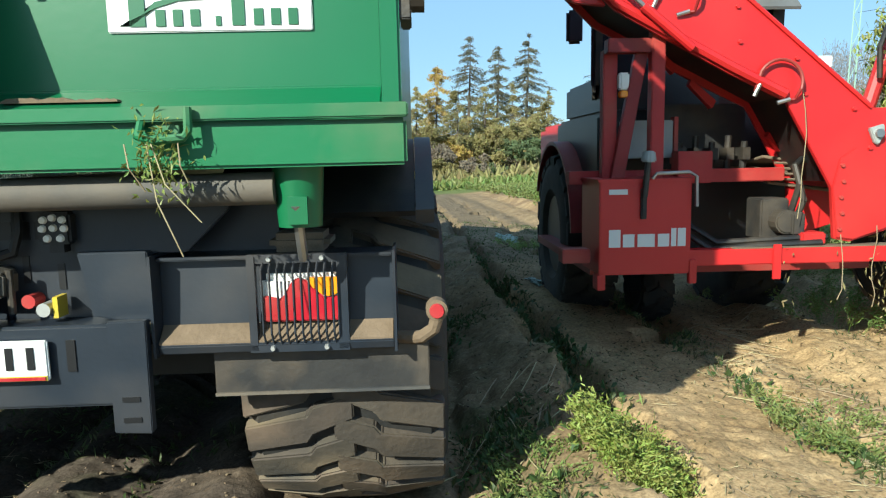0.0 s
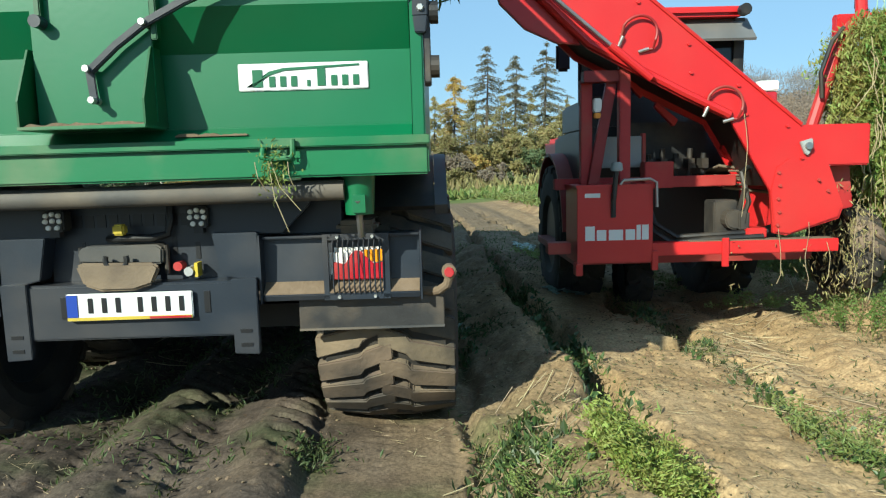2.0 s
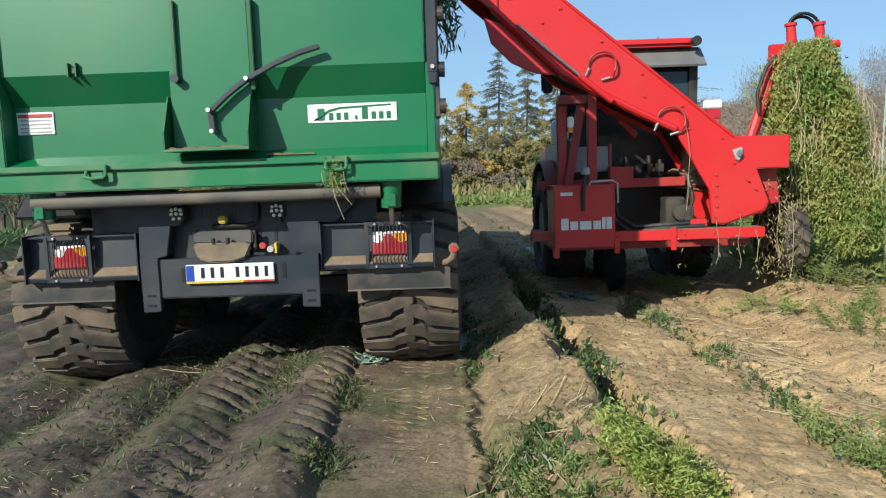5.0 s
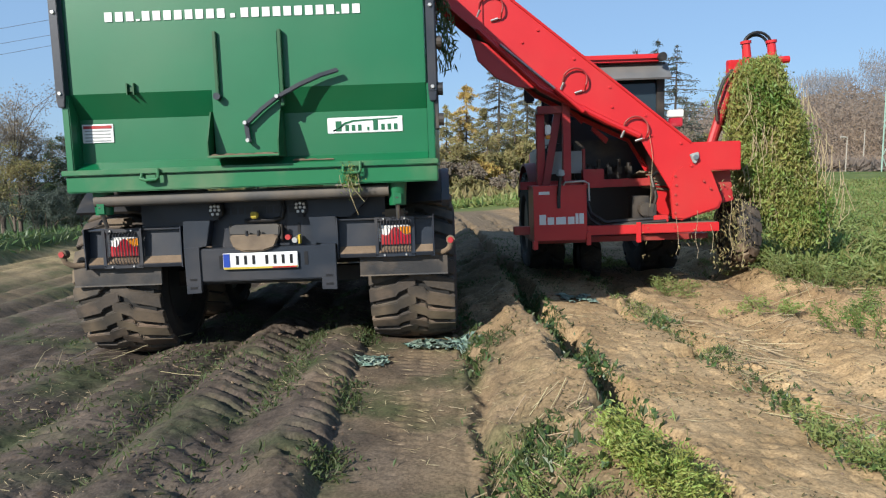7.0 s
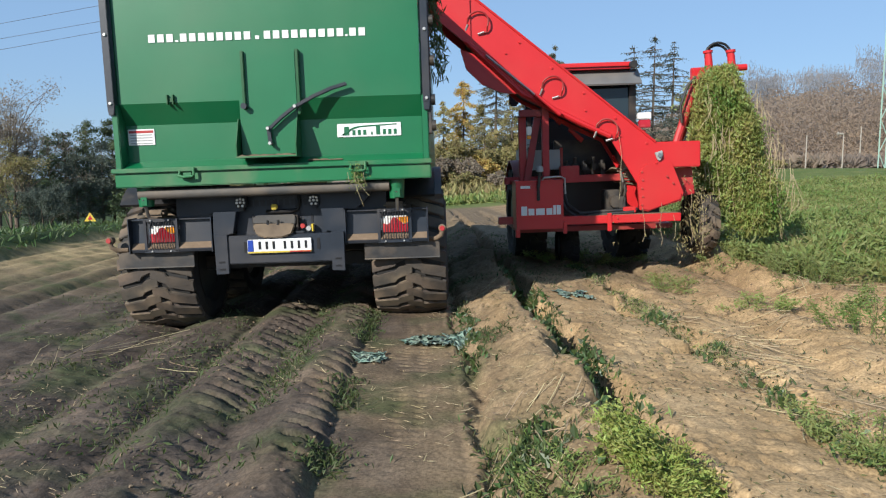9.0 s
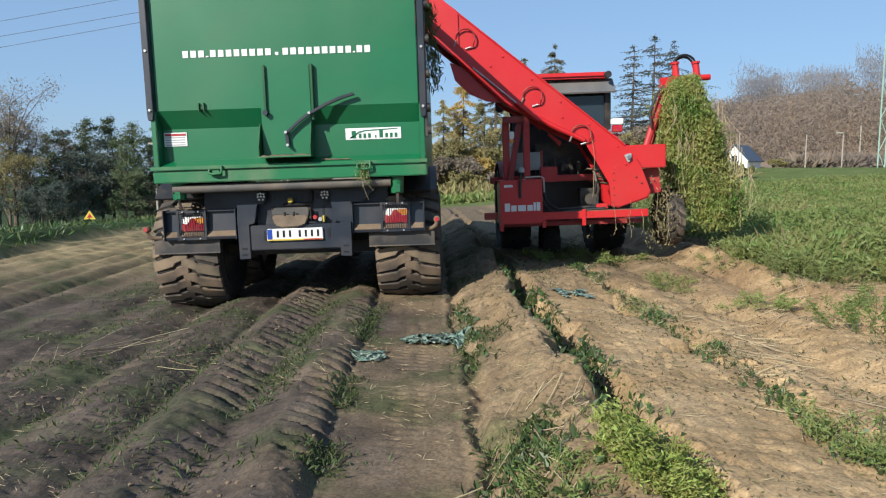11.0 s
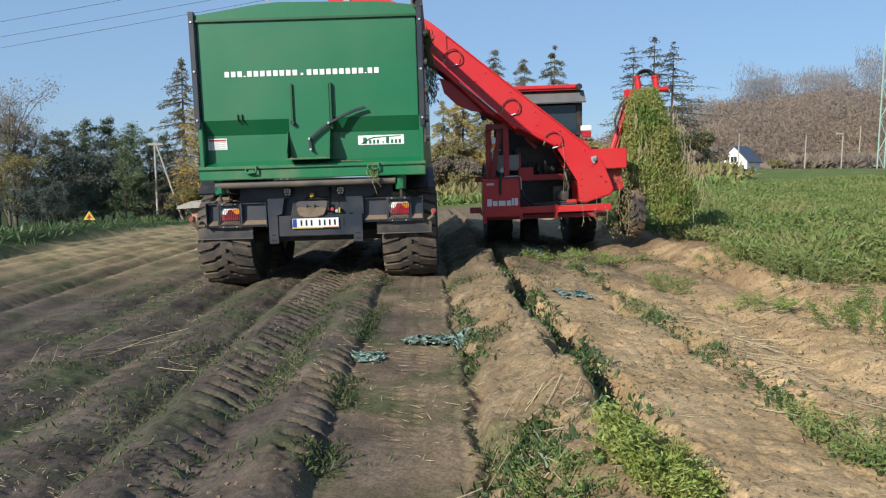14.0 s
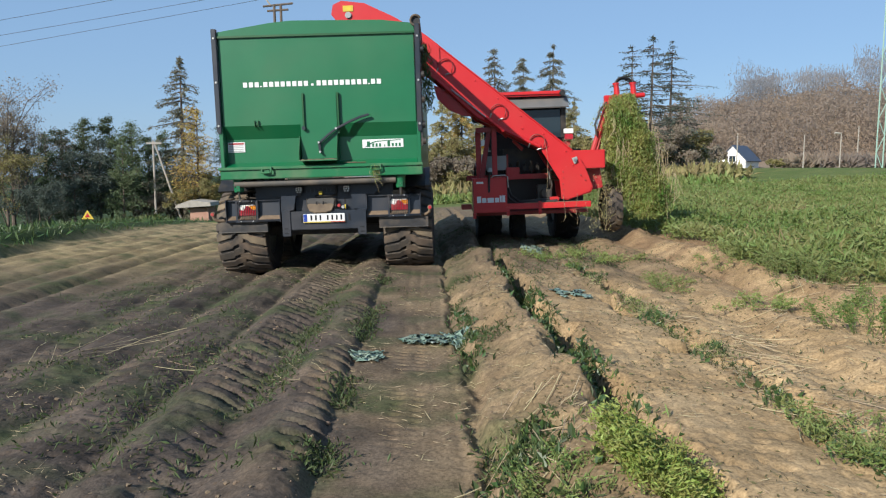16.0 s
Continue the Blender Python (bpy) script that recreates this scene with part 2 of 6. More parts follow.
def prism_x(bm, pts, x0, x1):
    """The same in the y-z plane."""
    a = [bm.verts.new((x0, y, z)) for y, z in pts]
    b = [bm.verts.new((x1, y, z)) for y, z in pts]
    n = len(pts)
    bm.faces.new(a), bm.faces.new(b[::-1])
    for i in range(n):
        bm.faces.new((a[i], b[i], b[(i + 1) % n], a[(i + 1) % n]))
    return a + b


def rod(bm, p, q, r, r2=None, n=10):
    """A capped round bar from p to q."""
    p, q = Vector(p), Vector(q)
    m = Matrix.Translation(p) @ (q - p).to_track_quat("Z", "Y").to_matrix().to_4x4()
    h, r2 = (q - p).length, r if r2 is None else r2
    a = [bm.verts.new(m @ Vector((r * math.cos(2 * math.pi * i / n), r * math.sin(2 * math.pi * i / n), 0))) for i in range(n)]
    b = [bm.verts.new(m @ Vector((r2 * math.cos(2 * math.pi * i / n), r2 * math.sin(2 * math.pi * i / n), h))) for i in range(n)]
    bm.faces.new(a[::-1]), bm.faces.new(b)
    for i in range(n):
        bm.faces.new((a[i], a[(i + 1) % n], b[(i + 1) % n], b[i]))


def tube(bm, pts, r, n=8):
    """A bent round bar along pts."""
    pts = [Vector(p) for p in pts]
    rings = []
    for i, p in enumerate(pts):
        d = (pts[min(i + 1, len(pts) - 1)] - pts[max(i - 1, 0)]).normalized()
        u = d.orthogonal().normalized() if i == 0 else (u - d * u.dot(d)).normalized()
        w = d.cross(u)
        rings.append([bm.verts.new(p + r * (u * math.cos(2 * math.pi * k / n) + w * math.sin(2 * math.pi * k / n))) for k in range(n)])
    bm.faces.new(rings[0][::-1]), bm.faces.new(rings[-1])
    for a, b in zip(rings, rings[1:]):
        for k in range(n):
            bm.faces.new((a[k], a[(k + 1) % n], b[(k + 1) % n], b[k]))


def arc(c, r, a0, a1, n=10, axis="y"):
    """Points of an arc in the x-z plane (axis y) or y-z plane (axis x)."""
    out = []
    for i in range(n + 1):
        a = radians(a0 + (a1 - a0) * i / n)
        out.append((c[0] + r * math.cos(a), c[1], c[2] + r * math.sin(a)) if axis == "y" else (c[0], c[1] + r * math.cos(a), c[2] + r * math.sin(a)))
    return out


def finish(bm, material, bevel=0.0, smooth=True):
    bmesh.ops.recalc_face_normals(bm, faces=bm.faces)
    if bevel:
        edges = [e for e in bm.edges if len(e.link_faces) == 2 and e.calc_face_angle(0) > 0.6]
        bmesh.ops.bevel(bm, geom=edges, offset=bevel, segments=2, affect="EDGES", clamp_overlap=True)
    me = bpy.data.meshes.new("mesh")
    bm.to_mesh(me)
    bm.free()
    me.materials.append(material)
    if smooth:
        me.shade_smooth()
        me.set_sharp_from_angle(angle=radians(25))
    return me


def part(name, bm, material, parent, label="", bevel=0.0, at=None):
    """One mesh object under a thing or under a part."""
    ob = new(name, finish(bm, material, bevel))
    ob.parent = parent
    if at:
        ob.matrix_basis = at
    return tagged(ob, label)


def thing(name, label, category, group="", kind=""):
    return tagged(new(name), label, category, group, kind)


def B(*boxes):
    bm = bmesh.new()
    for b in boxes:
        box(bm, *b)
    return bm


def mesh_object(name, verts, faces, material, smooth=False):
    me = bpy.data.meshes.new(name)
    me.from_pydata(verts, [], faces)
    me.materials.append(material)
    if smooth:
        me.shade_smooth()
    return new(name, me)


# ---- ground ----
def sstep(a, b, x):
    t = np.clip((x - a) / (b - a), 0, 1)
    return t * t * (3 - 2 * t)


LATTICE = np.random.RandomState(4).rand(256, 256)


def vnoise(x, y):
    """Smooth value noise between 0 and 1."""
    xi, yi = np.floor(x).astype(int), np.floor(y).astype(int)
    u, v = x - xi, y - yi
    u, v = u * u * (3 - 2 * u), v * v * (3 - 2 * v)
    g = lambda i, j: LATTICE[i % 256, j % 256]
    return (g(xi, yi) * (1 - u) + g(xi + 1, yi) * u) * (1 - v) + (g(xi, yi + 1) * (1 - u) + g(xi + 1, yi + 1) * u) * v


def land(x, y):
    """The broad lie of the land."""
    near = -0.075 * np.clip(-x - 0.55, 0, 2.2) - 0.03 * np.clip(-x - 2.75, 0, 40) + 0.20 * sstep(2.3, 4.6, x)
    far = np.clip(-1.3 + 0.09 * x, -6.5, 1.5)
    s = sstep(10, 62, y)
    b = -x - 0.12 * y
    near = near + 0.35 * sstep(6.2, 7.0, b) * (1 - sstep(8.0, 10.0, b))
    return near * (1 - s) + far * s + 17 * sstep(130, 230, y) * sstep(45, 110, x)


def bars(y, x, period, skew, sharp=0.55):
    p = np.mod((y + skew * x) / period, 1.0)
    return sstep(sharp, sharp + 0.12, p) * (1 - sstep(0.86, 0.98, p))


def height(x, y):
    x, y = np.asarray(x, float), np.asarray(y, float)
    z = land(x, y)
    fade = 1 - sstep(16, 34, y)
    w = x * 1.077 + 0.03 * (vnoise(x * 0.7 + 9, y * 0.9) - 0.5) + 0.035 * (vnoise(x * 3, y * 3.4) - 0.5) + 0.08 * sstep(0.12, 0.3, x) * (sstep(0.35, 0.65, vnoise(x * 2.2, y * 3.6)) - 0.5) + 0.05 * sstep(0.12, 0.3, x) * (vnoise(x * 9, y * 8) - 0.5) + 0.03 * sstep(0.12, 0.3, x) * (vnoise(x * 22 + 3, y * 19) - 0.5) + 0.22 * sstep(1.35, 1.6, x) * (1 - sstep(2.1, 2.3, x)) * (sstep(0.42, 0.56, vnoise(x * 0.6 + 2, y * 2.3 + 1)) - 0.45)
    p = np.zeros_like(z)
    hump = lambda c, s: np.exp(-((w - c) / s) ** 2)
    p += -0.04 * sstep(-0.52, -0.45, w) * (1 - sstep(0.17, 0.24, w))              # rolled wheel track
    p += -0.085 * hump(0.29, 0.07) - 0.05 * hump(-0.53, 0.05)
    p += (0.03 + 0.15 * sstep(0.4, 0.84, w) * (0.7 + 0.6 * vnoise(x * 2 + 5, y * 2.6))) * sstep(0.30, 0.40, w) * (1 - sstep(0.88, 0.99, w))   # ridge
    p += -0.11 * hump(1.07, 0.085)
    p += 0.105 * sstep(1.13, 1.22, w) * (1 - sstep(1.95, 2.02, w)) * (1 - 0.25 * sstep(1.3, 1.9, w))
    p += -0.13 * hump(2.09, 0.10) + 0.05 * hump(2.45, 0.22) - 0.03 * hump(2.85, 0.12) + 0.05 * hump(3.2, 0.2) - 0.05 * hump(3.6, 0.12) + 0.10 * hump(4.0, 0.18) * (0.5 + vnoise(x, y * 1.3)) - 0.05 * hump(4.35, 0.15)
    # deep tractor tread ridges on the driven side
    p += 0.065 * hump(-1.45, 0.17) * (0.8 + 0.4 * vnoise(x * 2, y * 1.2)) - 0.03 * hump(-1.1, 0.09)
    p += -0.075 * sstep(0.25, 0.5, vnoise(x * 1.2 + 6, y * 1.6)) * bars(y + 0.03 * vnoise(x * 9, y * 9), x, 0.175, 0.5, 0.60) * sstep(-1.48, -1.42, w) * (1 - sstep(-1.16, -1.08, w))
    p += 0.05 * hump(-0.76, 0.15) - 0.065 * sstep(0.35, 0.6, vnoise(x * 1.2 + 2, y * 1.5 + 3)) * bars(y + 0.03 * vnoise(x * 9, y * 9), x, 0.155, 0.45, 0.60) * sstep(-0.80, -0.74, w) * (1 - sstep(-0.58, -0.54, w))
    p += -0.022 * bars(y, x, 0.09, 0.2) * sstep(0.3, 0.55, vnoise(x * 3, y * 2.5)) * (hump(-0.18, 0.03) + hump(-0.05, 0.03) + 0.8 * hump(-1.05, 0.03) + 1.2 * hump(-1.72, 0.035))
    p += 0.05 * hump(-2.1, 0.2) - 0.04 * hump(-1.72, 0.08) - 0.05 * hump(-2.5, 0.1) + 0.05 * hump(-2.9, 0.18) - 0.04 * hump(-3.5, 0.12)
    p += -0.04 * bars(y, x, 0.2, 0.5) * (hump(-2.3, 0.12) + hump(-3.3, 0.14))
    p += (0.03 * np.sin(w * 9 + 0.6 * np.sin(w * 2.3)) - 0.045 * hump(-5.1, 0.12) - 0.05 * hump(-6.3, 0.14) - 0.025 * bars(y, x, 0.3, 0.3) * (hump(-5.0, 0.25) + hump(-6.2, 0.25))) * sstep(-3.8, -4.6, w)
    # small prints on the right-hand ridge
    p += -0.016 * bars(y, x, 0.075, 0.6) * (hump(1.40, 0.018) + hump(1.48, 0.018) + hump(1.58, 0.02) + hump(0.52, 0.03) + hump(0.62, 0.03)) * sstep(0.30, 0.50, vnoise(x * 2 + 4, y * 2))
    rough = (0.020 * (vnoise(x * 4.2, y * 3.1) - 0.5) + 0.018 * (vnoise(x * 11, y * 9) - 0.5) + 0.014 * (vnoise(x * 27, y * 25) - 0.5)
             + 0.009 * sstep(0.58, 0.66, vnoise(x * 8 + 50, y * 6)) + 0.009 * sstep(0.62, 0.68, vnoise(x * 17 + 8, y * 15)) - 0.014 * sstep(0.76, 0.82, vnoise(x * 24, y * 22 + 9))
             + 0.05 * np.clip(vnoise(x * 8 + 31, y * 7) - 0.72, 0, 1) * 1.4)
    slab = sstep(1.2, 1.32, w) * (1 - sstep(1.86, 1.95, w))
    soft = 0.006 * (vnoise(x * 5, y * 2.4) - 0.5) + 0.010 * (sstep(0.38, 0.50, vnoise(x * 1.7 + 3, y * 2.0 + 7)) - 0.5) + 0.008 * (sstep(0.60, 0.66, vnoise(x * 6 + 1, y * 4)) - 0.2) * sstep(0.45, 0.6, vnoise(x * 1.3, y * 1.1 + 4))
    loose = sstep(2.2, 2.4, w)
    rough = rough * (1 - 0.72 * slab) * (1 - 0.2 * loose) * (1 - 0.3 * sstep(0.3, 0.5, w)) + soft * np.maximum(slab, 0.8 * loose)
    dug = sstep(0.25, 0.45, x) * (1 - sstep(4.2, 4.8, x))
    rough = rough + dug * (-0.010 * sstep(0.72, 0.80, vnoise(x * 13 + 5, y * 10)) - 0.010 * sstep(0.66, 0.76, vnoise(x * 25, y * 19 + 4)) * sstep(0.45, 0.6, vnoise(x * 1.6 + 7, y * 1.4))
                           + 0.018 * sstep(0.55, 0.63, vnoise(x * 5 + 8, y * 4.2 + 3)) * (1 - slab) * (1 - 0.6 * loose) + 0.010 * sstep(0.48, 0.60, vnoise(x * 2.7, y * 1.6 + 8)))
    smoothed = sstep(-0.52, -0.42, w) * (1 - sstep(0.15, 0.25, w))
    rough = rough * (1 - 0.6 * smoothed) * (0.55 + 0.45 * sstep(0.1, 0.5, x))
    return z + (p + rough) * fade + 0.25 * (vnoise(x * 0.08, y * 0.08) - 0.5) * (1 - fade)


def soil_material():
    m = bpy.data.materials.new("sandy_field_soil")
    m.use_nodes = True
    nt = m.node_tree
    N, L = nt.nodes, nt.links
    b = N["Principled BSDF"]
    b.inputs["Roughness"].default_value = 0.95
    b.inputs["Specular IOR Level"].default_value = 0.15
    co = N.new("ShaderNodeTexCoord").outputs["Object"]
    sep = N.new("ShaderNodeSeparateXYZ")
    L.new(co, sep.inputs[0])

    def nz(s, d=6.0):
        n = N.new("ShaderNodeTexNoise")
        n.inputs["Scale"].default_value, n.inputs["Detail"].default_value = s, d
        L.new(co, n.inputs["Vector"])
        return n.outputs["Fac"]

    def rng(v, lo, hi, a=0.0, c=1.0):
        r = N.new("ShaderNodeMapRange")
        for k, q in (("From Min", lo), ("From Max", hi), ("To Min", a), ("To Max", c)):
            r.inputs[k].default_value = q
        L.new(v, r.inputs["Value"])
        return r.outputs[0]

    def op(kind, u, v):
        o = N.new("ShaderNodeMath")
        o.operation = kind
        for s, q in zip(o.inputs, (u, v)):
            if isinstance(q, float):
                s.default_value = q
            else:
                L.new(q, s)
        return o.outputs[0]

    def mix(fac, ca, cb):
        x = N.new("ShaderNodeMix")
        x.data_type = "RGBA"
        L.new(fac, x.inputs["Factor"])
        for sock, c in ((x.inputs[6], ca), (x.inputs[7], cb)):
            if isinstance(c, tuple):
                sock.default_value = c
            else:
                L.new(c, sock)
        return x.outputs[2]

    sand = mix(rng(nz(3), 0.3, 0.7), (0.285, 0.192, 0.098, 1), (0.43, 0.305, 0.168, 1))
    earth = mix(rng(nz(2.2), 0.3, 0.7), (0.046, 0.037, 0.031, 1), (0.125, 0.097, 0.076, 1))
    side = op("ADD", sep.outputs[0], rng(nz(0.9), 0.2, 0.8, -0.8, 0.8))
    col = mix(rng(side, -0.8, 1.45), earth, sand)
    # pale stubble field further off on the driven side, sown green beyond the tilled strip
    col = mix(op("MULTIPLY", rng(sep.outputs[1], 8.0, 14.0), rng(sep.outputs[0], -2.0, -4.5)), col, mix(rng(nz(1.4), 0.35, 0.65), (0.20, 0.145, 0.075, 1), (0.40, 0.30, 0.155, 1)))
    # Browner soil ahead, with part of the vehicles' shade put into its colour
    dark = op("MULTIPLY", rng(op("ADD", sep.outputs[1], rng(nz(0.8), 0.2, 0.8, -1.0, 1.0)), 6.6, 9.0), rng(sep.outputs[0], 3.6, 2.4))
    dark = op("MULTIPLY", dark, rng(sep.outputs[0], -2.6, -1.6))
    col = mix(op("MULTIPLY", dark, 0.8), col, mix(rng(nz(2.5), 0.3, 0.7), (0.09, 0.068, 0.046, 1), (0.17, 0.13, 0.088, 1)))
    moss = op("MULTIPLY", rng(nz(1.7, 8.0), 0.48, 0.66), rng(sep.outputs[0], 0.80, 0.35))
    col = mix(op("MULTIPLY", moss, 0.7), col, (0.052, 0.072, 0.028, 1))
    # freshly turned reddish soil along the crop's edge, darker crumbs everywhere
    turned = op("MULTIPLY", op("MULTIPLY", rng(sep.outputs[0], 2.5, 3.3), rng(nz(1.3, 5.0), 0.42, 0.60)), rng(sep.outputs[1], 4.5, 8.0))
    col = mix(op("MULTIPLY", turned, 0.8), col, mix(rng(nz(5), 0.3, 0.7), (0.15, 0.092, 0.052, 1), (0.25, 0.165, 0.098, 1)))
    col = mix(rng(nz(30, 4.0), 0.62, 0.68, 0.0, 0.6), col, (0.085, 0.056, 0.034, 1))
    grass = mix(rng(nz(0.6), 0.3, 0.7), (0.075, 0.12, 0.027, 1), (0.15, 0.165, 0.053, 1))
    edge = op("ADD", sep.outputs[0], rng(nz(1.1), 0.2, 0.8, -0.5, 0.5))
    col = mix(rng(edge, 4.3, 4.8), col, grass)
    far = op("ADD", sep.outputs[1], rng(nz(0.3), 0.2, 0.8, -4.0, 4.0))
    col = mix(rng(far, 33.0, 36.0), col, grass)
    col = mix(rng(sep.outputs[1], 120.0, 150.0), col, mix(rng(nz(0.05), 0.3, 0.7), (0.21, 0.16, 0.115, 1), (0.27, 0.20, 0.14, 1)))
    # Bank green holds the shade of the roadside trees in its colour
    bank = op("ADD", op("MULTIPLY", sep.outputs[0], -1.0), op("MULTIPLY", sep.outputs[1], -0.12))
    col = mix(rng(bank, 6.3, 6.7), col, (0.035, 0.055, 0.015, 1))
    speck = op("MULTIPLY", rng(nz(60, 3.0), 0.3, 0.75, 0.62, 1.30), rng(nz(9, 5.0), 0.3, 0.72, 0.88, 1.10))
    h = N.new("ShaderNodeHueSaturation")
    L.new(speck, h.inputs["Value"])
    L.new(col, h.inputs["Color"])
    L.new(h.outputs[0], b.inputs["Base Color"])
    bp = N.new("ShaderNodeBump")
    bp.inputs["Strength"].default_value, bp.inputs["Distance"].default_value = 0.34, 0.009
    L.new(op("ADD", nz(38, 6.0), nz(120, 3.0)), bp.inputs["Height"])
    L.new(bp.outputs[0], b.inputs["Normal"])
    return m


def ground_sheet():
    grow = lambda a, b, n: a + (b - a) * np.linspace(0, 1, n + 1)[1:] ** 3
    xs = np.concatenate([-grow(8.5, 700, 55)[::-1], np.arange(-8.5, -4.0, 0.06), np.arange(-4.0, -2.0, 0.026), np.arange(-2.0, 2.4, 0.017), np.arange(2.4, 4.8, 0.026), grow(4.8, 700, 60)])
    ys = np.concatenate([-grow(1.5, 60, 12)[::-1], np.arange(-1.5, 1.5, 0.06), np.arange(1.5, 2.2, 0.05), np.arange(2.2, 5.5, 0.016), np.arange(5.5, 10, 0.032), np.arange(10, 18, 0.08), grow(18, 900, 70)])
    X, Y = np.meshgrid(xs, ys)
    Z = height(X, Y)
    n, k = X.shape[1], X.shape[0]
    i = (np.arange(k - 1)[:, None] * n + np.arange(n - 1)[None, :]).ravel()
    me = bpy.data.meshes.new("ground")
    me.from_pydata(np.stack([X.ravel(), Y.ravel(), Z.ravel()], 1).tolist(), [], np.stack([i, i + 1, i + n + 1, i + n], 1).tolist())
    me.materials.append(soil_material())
    me.shade_smooth()
    return tagged(new("ground", me), "sandy harvested field with ridges, ruts and tyre tracks", "ground", kind="structure")


ground_sheet()


# ---- trailer ----
rnd = random.Random(5)


def revolve_x(bm, prof, n=40):
    """A ring turned about the x axis from (x, radius) points."""
    rings = [[bm.verts.new((x, r * math.cos(2 * math.pi * i / n), r * math.sin(2 * math.pi * i / n))) for x, r in prof] for i in range(n)]
    k = len(prof)
    for i in range(n):
        a, b = rings[i], rings[(i + 1) % n]
        for j in range(k - 1):
            bm.faces.new((a[j], b[j], b[j + 1], a[j + 1]))
    for j in (0, k - 1):
        if prof[j][1] > 1e-4:
            bm.faces.new([rings[i][j] for i in range(n)])


def tread_lugs(bm, half, r, n, depth, slant):
    """Bent slanting lugs, set alternately left and right of the middle, wider towards the shoulder."""
    step = 2 * math.pi / n
    for i in range(n):
        for side in (-1, 1):
            a0 = step * (i + (0.5 if side > 0 else 0))
            rows = []
            for x, s, wd in ((-0.10, 0.0, 0.62), (0.30, 0.34, 0.70), (0.36, 0.56, 0.72), (0.99, 1.0, 0.78)):
                drop = 0.035 * max(0, x - 0.7) / 0.3
                for rr, k in ((r - 0.02, 1.06), (r + depth, 0.94)):
                    for e in (-0.5, 0.5):
                        ang = a0 + slant * s + e * wd * k * step
                        rows.append(bm.verts.new((side * x * half, (rr - drop) * math.cos(ang), (rr - drop) * math.sin(ang))))
            for k in range(0, 12, 4):
                for a, b in ((0, 1), (1, 3), (3, 2), (2, 0)):
                    bm.faces.new((rows[k + a], rows[k + b], rows[k + 4 + b], rows[k + 4 + a]))
            bm.faces.new([rows[q] for q in (0, 2, 3, 1)])
            bm.faces.new([rows[q] for q in (12, 13, 15, 14)])


def make_wheel(parent, at, half, r, rim_r, n, depth=0.035, slant=0.16, name="wheel", rubber="rubber"):
    bm = bmesh.new()
    revolve_x(bm, [(-half * 0.8, rim_r), (-half, rim_r + 0.06), (-half * 1.04, (r + rim_r) / 2), (-half * 0.97, r - 0.06), (-half * 0.85, r - 0.012), (0, r),
                   (half * 0.85, r - 0.012), (half * 0.97, r - 0.06), (half * 1.04, (r + rim_r) / 2), (half, rim_r + 0.06), (half * 0.8, rim_r)])
    w = part(name, bm, M["shade_dark_rubber"], parent, "muddy black rubber tyre on a steel rim", at=at)
    bm = bmesh.new()
    tread_lugs(bm, half, r, n, depth, slant)
    part("tread", bm, M[rubber], w, "deep mud-caked tread blocks", bevel=0.006)
    bm = bmesh.new()
    revolve_x(bm, [(-half * 0.82, rim_r), (-half * 0.5, rim_r * 0.93), (-half * 0.1, rim_r * 0.5), (-half * 0.1, 0.02), (half * 0.1, 0.02), (half * 0.1, rim_r * 0.5), (half * 0.5, rim_r * 0.93), (half * 0.82, rim_r)], 24)
    part("rim", bm, M["grey"], w, "grey steel rim")
    return w


def blocks(parent, x0, x1, z0, z1, y, pattern, material, name, depth=0.003, label="", fill=0.82):
    """A line of plain upright blocks that stands for lettering: (width, height share) one after the other, 0 height a gap."""
    total = sum(w for w, h in pattern)
    x = x0
    for w, h in pattern:
        w *= (x1 - x0) / total
        if h:
            part(name, B((x + w * (0.5 - fill / 2), x + w * (0.5 + fill / 2), y - depth, y, z0, z0 + (z1 - z0) * h)), material, parent, label)
        x += w


def bolts(parent, pts, y, r=0.012, out=0.012, material="zinc", name="bolt"):
    base = None
    for x, z in pts:
        if base is None:
            bm = bmesh.new()
            rod(bm, (0, 0, 0), (0, -out, 0), r, r * 0.75, 6)
            base = part(name, bm, M[material], parent)
        else:
            o = base.copy()
            scene.collection.objects.link(o)
            base_o = o
        (base if x == pts[0][0] and z == pts[0][1] else base_o).matrix_basis = pose(x, y, z)


def pieces(name, boxes, material, parent, label="", bevel=0.0):
    """Alike plain pieces, each an object of its own."""
    for b in boxes:
        part(name, B(b), material, parent, label, bevel)


